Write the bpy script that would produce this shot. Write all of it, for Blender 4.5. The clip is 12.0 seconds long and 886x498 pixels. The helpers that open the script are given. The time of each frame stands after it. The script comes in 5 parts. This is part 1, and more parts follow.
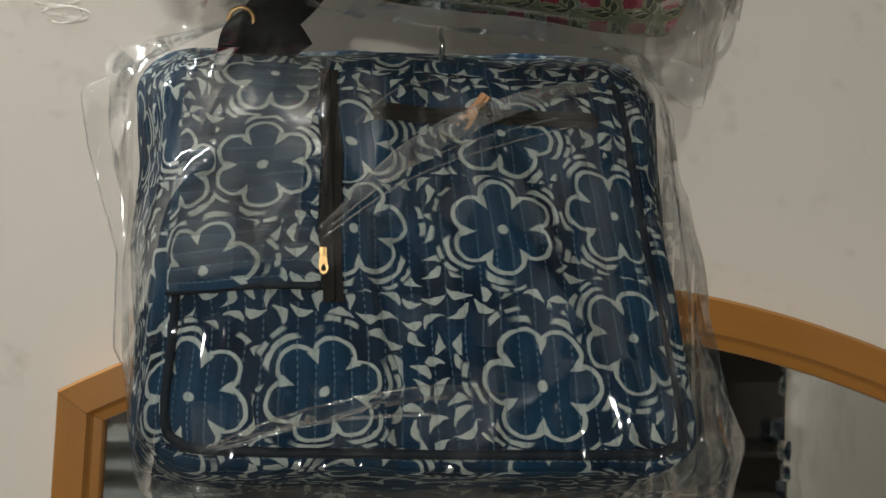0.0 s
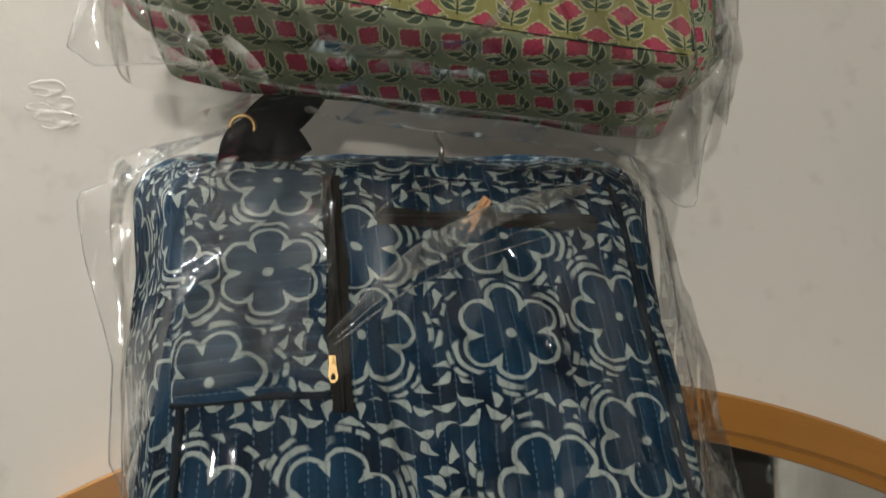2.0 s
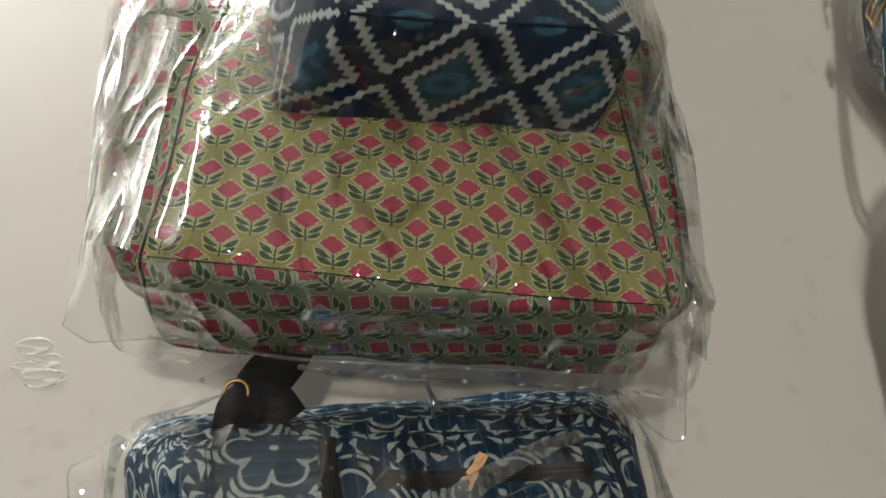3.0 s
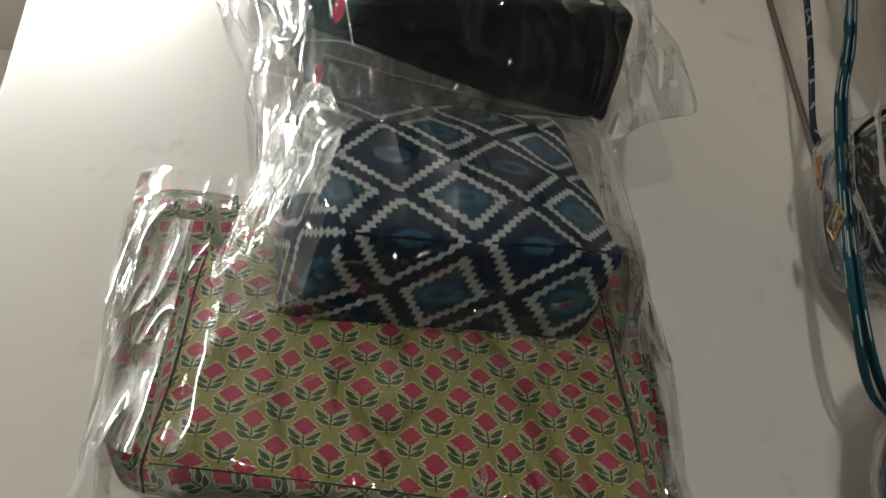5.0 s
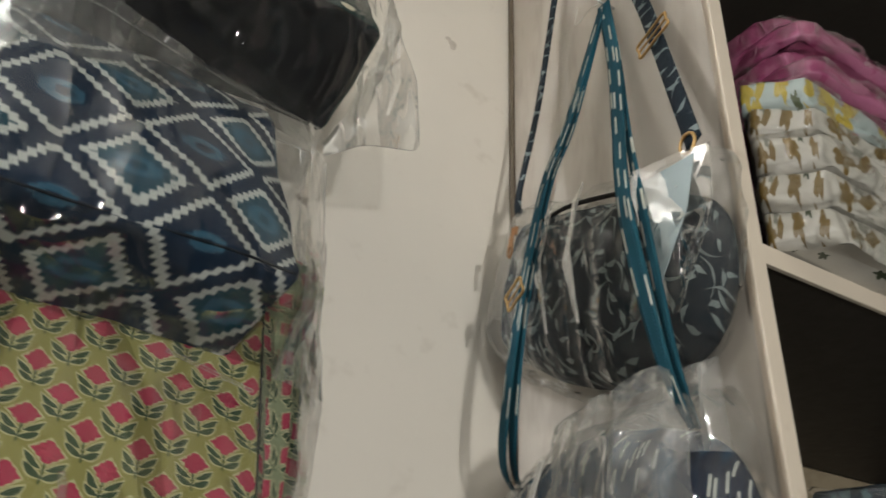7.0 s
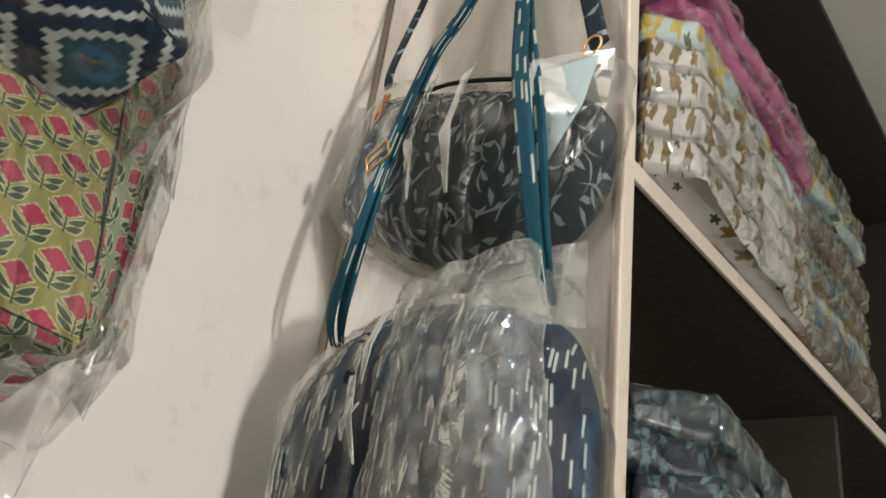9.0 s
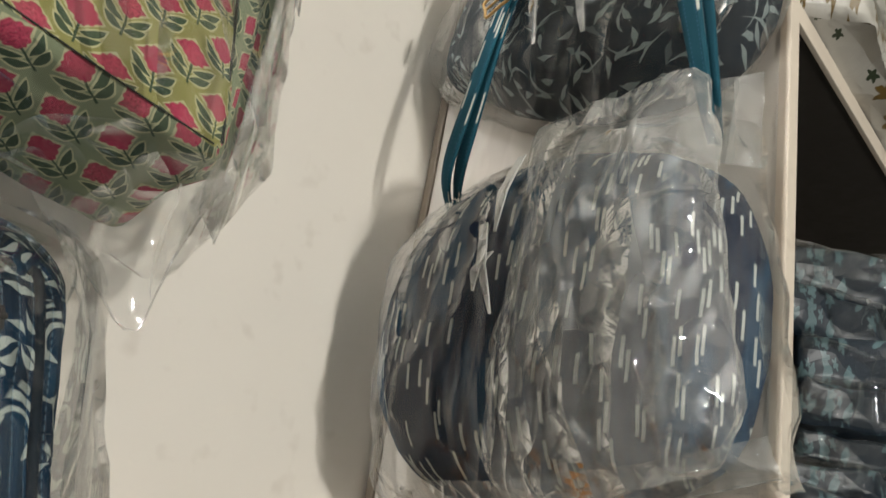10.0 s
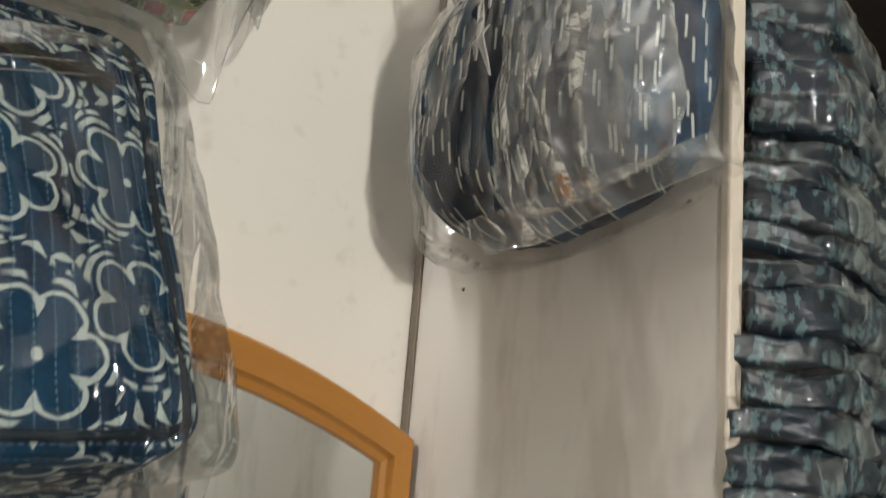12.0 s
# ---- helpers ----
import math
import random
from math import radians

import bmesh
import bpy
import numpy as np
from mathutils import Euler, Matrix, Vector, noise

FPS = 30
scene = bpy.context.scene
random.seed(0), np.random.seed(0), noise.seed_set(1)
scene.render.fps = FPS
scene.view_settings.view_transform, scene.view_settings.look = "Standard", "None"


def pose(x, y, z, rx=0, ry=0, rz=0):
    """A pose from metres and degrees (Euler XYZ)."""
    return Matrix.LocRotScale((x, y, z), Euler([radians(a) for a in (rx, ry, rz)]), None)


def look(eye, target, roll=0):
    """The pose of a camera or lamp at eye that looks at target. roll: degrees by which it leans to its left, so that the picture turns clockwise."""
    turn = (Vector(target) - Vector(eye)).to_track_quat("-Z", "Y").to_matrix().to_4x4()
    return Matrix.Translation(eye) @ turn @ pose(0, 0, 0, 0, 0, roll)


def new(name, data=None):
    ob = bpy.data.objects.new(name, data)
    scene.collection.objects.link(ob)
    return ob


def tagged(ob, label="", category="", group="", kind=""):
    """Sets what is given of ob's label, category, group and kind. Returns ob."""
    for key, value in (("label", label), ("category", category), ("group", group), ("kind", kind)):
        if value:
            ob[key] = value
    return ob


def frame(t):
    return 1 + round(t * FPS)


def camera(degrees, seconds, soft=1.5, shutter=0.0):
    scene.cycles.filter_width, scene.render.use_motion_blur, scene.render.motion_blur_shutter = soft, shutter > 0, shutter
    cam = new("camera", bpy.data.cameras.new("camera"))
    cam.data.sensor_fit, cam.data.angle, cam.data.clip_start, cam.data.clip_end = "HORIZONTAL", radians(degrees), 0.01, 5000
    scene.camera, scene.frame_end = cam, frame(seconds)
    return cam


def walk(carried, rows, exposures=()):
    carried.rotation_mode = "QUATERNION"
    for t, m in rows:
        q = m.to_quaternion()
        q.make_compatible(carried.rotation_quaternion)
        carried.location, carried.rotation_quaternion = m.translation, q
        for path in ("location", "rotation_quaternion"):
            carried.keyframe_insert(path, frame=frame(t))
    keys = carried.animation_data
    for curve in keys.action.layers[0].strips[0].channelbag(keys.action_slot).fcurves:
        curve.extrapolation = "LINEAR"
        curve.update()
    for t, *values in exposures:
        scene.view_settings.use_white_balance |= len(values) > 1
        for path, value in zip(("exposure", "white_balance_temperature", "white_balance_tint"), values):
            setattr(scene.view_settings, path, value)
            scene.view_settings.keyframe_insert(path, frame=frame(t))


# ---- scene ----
cam = camera(56.1, 12.0, shutter=0.15)
PATH = [
    (0, (0.013, -0.018, 1.427), (0.061, 1.98, 1.507), 2.7),
    (0.5, (0.013, -0.019, 1.425), (0.07, 1.978, 1.512), 2.7),
    (1, (0.005, -0.024, 1.418), (0.051, 1.974, 1.498), 2.7),
    (1.5, (0.002, -0.013, 1.419), (0.095, 1.98, 1.543), 3.2),
    (2, (-0.017, -0.018, 1.44), (0.114, 1.958, 1.721), 1.4),
    (2.5, (-0.033, -0.042, 1.482), (0.148, 1.883, 1.991), -1.1),
    (3, (-0.038, -0.047, 1.503), (0.17, 1.831, 2.159), -2.4),
    (3.5, (-0.041, -0.064, 1.522), (0.15, 1.773, 2.289), -2.1),
    (3.7, (-0.048, -0.069, 1.53), (0.182, 1.749, 2.331), -2.1),
    (5.3, (-0.056, -0.105, 1.538), (0.2, 1.622, 2.513), -1.7),
    (5.5, (-0.056, -0.109, 1.543), (0.193, 1.615, 2.527), -1.6),
    (6, (-0.048, -0.145, 1.608), (0.203, 1.538, 2.658), -2.3),
    (6.2, (-0.047, -0.167, 1.615), (0.241, 1.509, 2.666), -1.7),
    (6.5, (-0.044, -0.139, 1.595), (0.415, 1.512, 2.625), -1.3),
    (6.8, (-0.019, -0.082, 1.57), (0.708, 1.496, 2.56), 1.7),
    (7, (-0.016, -0.052, 1.577), (0.887, 1.441, 2.553), 2.2),
    (7.2, (-0.028, -0.036, 1.573), (1.046, 1.352, 2.532), 4.8),
    (8.8, (-0.049, 0.013, 1.53), (1.276, 1.21, 2.431), 7.9),
    (9, (-0.04, 0.042, 1.516), (1.314, 1.224, 2.393), 8.0),
    (9.5, (-0.038, 0.105, 1.493), (1.325, 1.337, 2.283), 9.8),
    (10, (-0.021, 0.149, 1.473), (1.352, 1.426, 2.169), 10.2),
    (10.5, (-0.015, 0.178, 1.455), (1.378, 1.464, 2.093), 10.5),
    (11, (-0.006, 0.166, 1.447), (1.385, 1.463, 2.065), 10.2),
    (11.5, (-0.013, 0.138, 1.439), (1.37, 1.461, 2.021), 7.5),
    (12, (-0.061, 0.043, 1.353), (1.298, 1.457, 1.747), 4.9),
]
EXPOSURES = [(0, -0.4), (1, -0.3), (1.5, -0.22), (2, -0.25), (3.5, -0.45), (5.5, -1.0), (6, -1.05),
             (6.5, -1.15), (7, -0.05), (9, 0.46), (12, 0.44)]
BULB, BULB_W = (-0.42, -2.2, 1.55), 43.0
WALL_W, TUBE_GLOW = 20.0, 200.0
walk(cam, [(t, look(eye, target, roll)) for t, eye, target, roll in PATH], EXPOSURES)

# ---- light: tube on the wall, tube under the ceiling behind the viewer, faint room ambience ----
world = bpy.data.worlds.new("room_air")
world.use_nodes = True
world.node_tree.nodes["Background"].inputs[0].default_value = (0.75, 0.85, 1.0, 1)
world.node_tree.nodes["Background"].inputs[1].default_value = 0.02
scene.world = world


def tube_lamp(name, m, length, watts, colour, width=0.05):
    data = bpy.data.lights.new(name, "AREA")
    data.shape, data.size, data.size_y = "RECTANGLE", length, width
    data.energy, data.color = watts, colour
    ob = new(name, data)
    ob.matrix_world = m
    return ob


bulb = tube_lamp("bulb_light", look(BULB, (0.1, 0.75, 1.8)), 0.14, BULB_W, (0.985, 0.965, 0.905), 0.14)
bulb.data.shape = "DISK"
tube_lamp("wall_tube_light", look((-0.85, 0.660, 2.500), (-0.80, -0.3, 2.10)), 1.15, WALL_W, (0.93, 0.97, 1.0), 0.04)


# ---- material writing ----
class Val:
    """A number in a node tree that can be added, multiplied and compared."""

    def __init__(self, tree, socket):
        self.tree, self.socket = tree, socket

    def op(self, kind, *others, clamp=False):
        node = self.tree.nodes.new("ShaderNodeMath")
        node.operation, node.use_clamp = kind, clamp
        for slot, value in zip(node.inputs, (self, *others)):
            if isinstance(value, Val):
                self.tree.links.new(value.socket, slot)
            else:
                slot.default_value = value
        return Val(self.tree, node.outputs[0])

    def __add__(self, o): return self.op("ADD", o)
    def __radd__(self, o): return self.op("ADD", o)
    def __sub__(self, o): return self.op("SUBTRACT", o)
    def __rsub__(self, o): return (self * -1.0).op("ADD", o)
    def __mul__(self, o): return self.op("MULTIPLY", o)
    def __rmul__(self, o): return self.op("MULTIPLY", o)
    def __truediv__(self, o): return self.op("DIVIDE", o)
    def abs(self): return self.op("ABSOLUTE")
    def floor(self): return self.op("FLOOR")
    def frac(self): return self.op("FRACT")
    def sqrt(self): return self.op("SQRT")
    def sin(self): return self.op("SINE")
    def cos(self): return self.op("COSINE")
    def max(self, o): return self.op("MAXIMUM", o)
    def min(self, o): return self.op("MINIMUM", o)
    def mod(self, o): return self.op("FLOORED_MODULO", o)
    def atan2(self, o): return self.op("ARCTAN2", o)

    def below(self, limit, soft):
        """1 where the value is below limit, falling to 0 over soft."""
        return (((limit - self) / soft) + 0.5).op("ADD", 0.0, clamp=True)

    def above(self, limit, soft):
        return (((self - limit) / soft) + 0.5).op("ADD", 0.0, clamp=True)


class Mat:
    """A node material under construction."""

    def __init__(self, name):
        self.mat = bpy.data.materials.new(name)
        self.mat.use_nodes = True
        self.tree = self.mat.node_tree
        self.bsdf = self.tree.nodes["Principled BSDF"]
        self.out = self.tree.nodes["Material Output"]

    def node(self, kind, **inputs):
        n = self.tree.nodes.new(kind)
        for key, value in inputs.items():
            slot = n.inputs[key.replace("_", " ")]
            if isinstance(value, Val):
                self.tree.links.new(value.socket, slot)
            elif isinstance(value, bpy.types.NodeSocket):
                self.tree.links.new(value, slot)
            else:
                slot.default_value = value
        return n

    def uv(self):
        n = self.tree.nodes.new("ShaderNodeSeparateXYZ")
        c = self.tree.nodes.new("ShaderNodeTexCoord")
        self.tree.links.new(c.outputs["UV"], n.inputs[0])
        return Val(self.tree, n.outputs[0]), Val(self.tree, n.outputs[1])

    def vec(self, x, y, z=0.0):
        return self.node("ShaderNodeCombineXYZ", X=x, Y=y, Z=z).outputs[0]

    def coord(self):
        return self.tree.nodes.new("ShaderNodeTexCoord").outputs["Object"]

    def noise(self, vector, scale, detail=3.0, rough=0.5, distortion=0.0):
        n = self.node("ShaderNodeTexNoise", Vector=vector, Scale=scale, Detail=detail, Roughness=rough, Distortion=distortion)
        return Val(self.tree, n.outputs["Fac"])

    def white(self, vector):
        n = self.tree.nodes.new("ShaderNodeTexWhiteNoise")
        self.tree.links.new(vector, n.inputs["Vector"])
        return Val(self.tree, n.outputs["Value"])

    def cells(self, u, v, scale, randomness):
        """Voronoi cells: offset from the cell's centre in metres, and a random number for each."""
        n = self.tree.nodes.new("ShaderNodeTexVoronoi")
        n.voronoi_dimensions = "2D"
        n.inputs["Scale"].default_value = scale
        n.inputs["Randomness"].default_value = randomness
        self.tree.links.new(self.vec(u, v), n.inputs["Vector"])
        p = self.tree.nodes.new("ShaderNodeSeparateXYZ")
        self.tree.links.new(n.outputs["Position"], p.inputs[0])
        c = self.tree.nodes.new("ShaderNodeSeparateColor")
        self.tree.links.new(n.outputs["Color"], c.inputs[0])
        return u - Val(self.tree, p.outputs[0]), v - Val(self.tree, p.outputs[1]), Val(self.tree, c.outputs[0]), Val(self.tree, c.outputs[1])

    def facets(self, scale, stretch=(1.0, 1.0, 0.6), turn=(0.5, 0.8, 0.3), wander=0.05):
        """Flat-sided crumples: distance to scattered points, measured corner-wise."""
        c = self.coord()
        bend = self.tree.nodes.new("ShaderNodeTexNoise")
        bend.inputs["Scale"].default_value = scale * 0.5
        bend.inputs["Detail"].default_value = 2.0
        self.tree.links.new(c, bend.inputs["Vector"])
        push = self.node("ShaderNodeVectorMath", Vector=bend.outputs["Color"])
        push.operation = "SCALE"
        push.inputs["Scale"].default_value = wander
        add = self.tree.nodes.new("ShaderNodeVectorMath")
        add.operation = "ADD"
        self.tree.links.new(c, add.inputs[0])
        self.tree.links.new(push.outputs[0], add.inputs[1])
        mapped = self.node("ShaderNodeMapping", Vector=add.outputs[0], Rotation=turn, Scale=stretch)
        v = self.tree.nodes.new("ShaderNodeTexVoronoi")
        v.distance = "MANHATTAN"
        v.inputs["Scale"].default_value = scale
        self.tree.links.new(mapped.outputs[0], v.inputs["Vector"])
        return Val(self.tree, v.outputs["Distance"])

    def mix(self, fac, a, b):
        n = self.tree.nodes.new("ShaderNodeMix")
        n.data_type = "RGBA"
        for slot, value in ((n.inputs[0], fac), (n.inputs[6], a), (n.inputs[7], b)):
            if isinstance(value, Val):
                self.tree.links.new(value.socket, slot)
            elif isinstance(value, bpy.types.NodeSocket):
                self.tree.links.new(value, slot)
            else:
                slot.default_value = (*value, 1) if isinstance(value, tuple) else value
        return n.outputs[2]

    def bump(self, height, strength=0.3, distance=0.002, normal=None):
        n = self.node("ShaderNodeBump", Height=height, Strength=strength, Distance=distance)
        if normal is not None:
            self.tree.links.new(normal, n.inputs["Normal"])
        return n.outputs[0]

    def finish(self, colour, rough=0.7, normal=None, metal=0.0, coat=0.0, sheen=0.0, spec=0.5):
        for key, value in (("Specular IOR Level", spec), ("Base Color", colour), ("Roughness", rough), ("Normal", normal), ("Metallic", metal), ("Coat Weight", coat), ("Sheen Weight", sheen)):
            slot = self.bsdf.inputs[key]
            if isinstance(value, Val):
                self.tree.links.new(value.socket, slot)
            elif isinstance(value, bpy.types.NodeSocket):
                self.tree.links.new(value, slot)
            elif isinstance(value, tuple):
                slot.default_value = (*value, 1)
            elif value is not None:
                slot.default_value = value
        return self.mat


def weave(m, u, v, pitch=0.0011):
    """Fine cloth relief."""
    return (u * (6.2832 / pitch)).sin() * (v * (6.2832 / pitch)).sin()


def plaster(name, colour, stain, stain_at, rough=0.55, relief=0.25, streak=1.0):
    m = Mat(name)
    c = m.coord()
    mapped = m.node("ShaderNodeMapping", Vector=c, Scale=(1.0, 1.0, streak)).outputs[0]
    broad = m.noise(mapped, 3.5, 5.0, 0.6)
    fine = m.noise(c, 60.0, 4.0, 0.6)
    spots = m.noise(mapped, 14.0, 3.0, 0.7).above(stain_at, 0.12)
    col = m.mix(broad.above(0.5, 0.5) * 0.5, colour, tuple(k * 0.9 for k in colour))
    col = m.mix(spots * 0.5, col, stain)
    return m.finish(col, fine * 0.2 + (rough - 0.1), m.bump(broad * 0.6 + fine * 0.25, relief, 0.004))


def plain_cloth(name, colour, rough=0.8, pitch=0.0012):
    m = Mat(name)
    u, v = m.uv()
    n = m.noise(m.vec(u, v), 45.0, 4.0)
    return m.finish(m.mix(n, tuple(k * 0.75 for k in colour), tuple(min(1, k * 1.2) for k in colour)), rough, m.bump(weave(m, u, v, pitch) * 0.3 + n, 0.3, 0.001), spec=0.12)


def plain_metal(name, colour, rough):
    m = Mat(name)
    n = m.noise(m.coord(), 300.0, 3.0)
    return m.finish(m.mix(n, colour, tuple(k * 0.7 for k in colour)), n * 0.2 + rough, None, 1.0)


def flower_cloth(name, ground, lean):
    """Block print: pink blossoms with two pairs of dark leaves, in staggered rows."""
    m = Mat(name)
    u, v = m.uv()
    if lean:
        c, k = math.cos(lean), math.sin(lean)
        u, v = u * c + v * k, v * c - u * k
    wob = m.noise(m.vec(u, v), 120.0, 3.0) - 0.5
    px, py = 0.0385, 0.0425
    total = {}
    for k, (du, dv) in enumerate(((0.0, 0.0), (0.5, 0.5))):
        iu, iv = (u / px + du), (v / py + dv)
        x = (((iu.frac() - 0.5) * px + wob * 0.0022) * 1.07).abs()
        y = ((iv.frac() - 0.5) * py + wob * 0.0022) * 1.07
        dy = y - 0.0076
        round_ = (x * x + dy * dy).sqrt() / 0.0082
        scallop = (dy.atan2(x) * 10.0).cos() * 0.06
        head = ((x / 0.0112 + dy.abs() / 0.0098) * 0.75 + round_ * 0.25 - scallop - wob * 0.35).below(0.98, 0.08)

        def blade(cx, cy, length, thick, angle):
            """A pointed leaf, mirrored on both sides of the stem."""
            dx, dh = x - cx, y - cy
            run = dx * math.cos(angle) + dh * math.sin(angle)
            off = dh * math.cos(angle) - dx * math.sin(angle) - run * run * 22.0 + 0.0006
            return (run / length).abs() * (run / length).abs() + (off / thick).abs()
        leaves = blade(0.0080, -0.0014, 0.0078, 0.0023, 0.66).min(blade(0.0064, -0.0080, 0.0070, 0.0024, 0.52)) + wob * 0.25
        leaf = leaves.below(1.0, 0.15)
        stem = x.below(0.0007, 0.0004) * y.below(0.002, 0.001) * y.above(-0.0150, 0.001)
        halo = (leaves * 0.66).below(1.0, 0.12).max((x / 0.0126 + (y - 0.0076).abs() / 0.0112).below(1.0, 0.06))
        for key, val in (("head", head), ("leaf", leaf.max(stem)), ("halo", halo)):
            total[key] = val if key not in total else total[key].max(val)
    fade = m.noise(m.vec(u, v), 25.0, 4.0)
    speck = m.noise(m.vec(u, v), 700.0, 2.0)
    base = m.mix(fade, ground, tuple(k * 0.72 for k in ground))
    col = m.mix(total["halo"] * 0.65, base, (0.56, 0.54, 0.34))
    col = m.mix(total["leaf"] * (fade * 0.3 + 0.75), col, (0.022, 0.055, 0.035))
    rim = ((dy.atan2(x) * 6.0).cos() * 0.2 + round_).above(0.72, 0.15)
    pink = m.mix(speck.above(0.52, 0.2).max(rim * 0.6), (0.50, 0.05, 0.115), (0.27, 0.016, 0.06))
    col = m.mix(total["head"] * (fade * 0.25 + 0.8), col, pink)
    return m.finish(col, 0.8, m.bump(weave(m, u, v) * 0.25 + fade, 0.25, 0.001), spec=0.12)


def diamond_cloth(name):
    """Woven look: toothed double diamonds in off-white on blue, an eye in each."""
    m = Mat(name)
    u, v = m.uv()
    tooth = 0.0056
    us = (u / tooth).floor() * tooth * 0.9 + u * 0.1
    vs = v + (m.noise(m.vec(u, v), 90.0, 2.0) - 0.5) * 0.004
    p, q = us / 0.108, vs / 0.104
    s, t = p + q, p - q
    sd, td = (s.frac() - 0.5), (t.frac() - 0.5)
    edge = sd.abs().max(td.abs())
    near = sd.abs().min(td.abs())
    parity = ((s.floor() + t.floor()) / 2.0).frac().above(0.25, 0.1)
    outer = edge.above(0.395, 0.02) * edge.below(0.468, 0.02) * (1.0 - parity)
    inner_ring = edge.above(0.275, 0.02) * edge.below(0.355, 0.02) * parity
    lines = outer.max(inner_ring)
    fx, fy = (s.frac() + t.frac()) * 0.5 - 0.5, (s.frac() - t.frac()) * 0.5
    r = (fx * fx * 1.1 + fy * fy * 2.4).sqrt()
    eye = r.below(0.17, 0.03) * r.above(0.075, 0.03)
    n = m.noise(m.vec(u, v), 30.0, 4.0)
    fibre = m.noise(m.vec(u * 900.0, v * 60.0), 1.0, 2.0)
    blue = m.mix(parity * edge.below(0.30, 0.03), (0.003, 0.013, 0.034), (0.014, 0.062, 0.088))
    blue = m.mix(eye * 0.8, blue, (0.04, 0.13, 0.20))
    blue = m.mix(n.above(0.5, 0.5) * 0.4, blue, (0.015, 0.035, 0.07))
    col = m.mix(lines * (fibre * 0.35 + 0.70).min(1.0), blue, (0.50, 0.53, 0.51))
    return m.finish(col, 0.7, m.bump(fibre, 0.25, 0.001), spec=0.12)


def petal_cloth(name, across, blooms=()):
    """Indigo quilting: off-white outlined blossoms, arcs and dashes, with running stitches."""
    m = Mat(name)
    u, v = m.uv()
    wob = m.noise(m.vec(u, v), 55.0, 3.0) - 0.5
    wu, wv = u + wob * 0.006, v + (m.noise(m.vec(v, u), 48.0, 3.0) - 0.5) * 0.006
    x, y, ra, rb = m.cells(wu, wv, 9.6, 0.5)
    if blooms:
        x, y, best = wu - blooms[0][0], wv - blooms[0][1], None
        best = x * x + y * y
        ra = wu * 0.0
        for bu, bv, turn in blooms[1:]:
            dx, dy = wu - bu, wv - bv
            d = dx * dx + dy * dy
            nearer = d.op("LESS_THAN", best)
            x, y = x + (dx - x) * nearer, y + (dy - y) * nearer
            ra = ra + (turn - ra) * nearer
            best = best.min(d)
        rb = (ra * 7.0).frac()
    r = (x * x + y * y).sqrt()
    a = y.atan2(x) + ra * 6.28
    size = 0.0335 + rb * 0.004
    fold = a.mod(1.0472) - 0.5236
    px, py = r * fold.cos(), (r * fold.sin()).abs()
    ex = px - size * 0.62
    ring = (ex * ex + py * py).sqrt() - size * 0.355
    petal = ring.abs().below(0.0013 + wob * 0.002, 0.0007) * r.above(0.02, 0.001)
    gap = 0.5236 - fold.abs()
    along_gap, across_gap = r * gap.cos(), r * gap.sin()
    wedge = (across_gap - (along_gap - size * 0.50) * 0.42).below(0.0, 0.0007) * along_gap.above(size * 0.50, 0.0008) * along_gap.below(size * 0.76, 0.0012)
    petal = petal.max(wedge)
    inside = ring.below(0.0, 0.004).max(r.below(0.018, 0.004))
    dot = (x * x + y * y).sqrt().below(0.0032, 0.001)
    arc = (ring - 0.0062).abs().below(0.0017 + wob * 0.003, 0.0008) * (py.below(0.013, 0.002)) * ex.above(0.0, 0.004) * (a * 1.7 + rb * 9.0).sin().above(-0.5, 0.3)
    arc = arc.max((ring - 0.0118).abs().below(0.0015 + wob * 0.003, 0.0008) * py.below(0.010, 0.002) * py.above(0.0015, 0.001) * ex.above(0.0, 0.004))
    x2, y2, qa, qb = m.cells(wu, wv, 70.0, 0.7)
    turn = qa * 6.28
    lx = x2 * turn.cos() + y2 * turn.sin()
    ly = y2 * turn.cos() - x2 * turn.sin() + lx * lx * 60.0
    dash = ((lx / (0.0078 + qb * 0.003)).abs() + (ly / 0.0030).abs()).below(1.0, 0.2) * (ring - 0.0142).above(0.0, 0.002) * r.above(size * 0.86, 0.002)
    print_ = petal.max(dot).max(arc).max(dash)
    n = m.noise(m.vec(u, v), 22.0, 4.0)
    worn = m.noise(m.vec(u, v), 160.0, 3.0)
    line, along = (v, u) if across else (u, v)
    row = (line / 0.0105).frac()
    stitch = (row - 0.5).abs().below(0.045, 0.04) * (along / 0.0046).frac().below(0.6, 0.1)
    ridge = ((row - 0.5).abs() * 2.0)
    base = m.mix(n.above(0.5, 0.35), (0.0022, 0.008, 0.021), (0.005, 0.034, 0.075))
    base = m.mix(inside * 0.30, base, (0.010, 0.060, 0.115))
    col = m.mix(print_ * (worn * 0.45 + 0.70).min(1.0), base, (0.40, 0.45, 0.42))
    col = m.mix(stitch * 0.5, col, (0.16, 0.28, 0.36))
    return m.finish(col, 0.75, m.bump(ridge.sqrt() * 1.2 + n, 0.7, 0.002), spec=0.10)


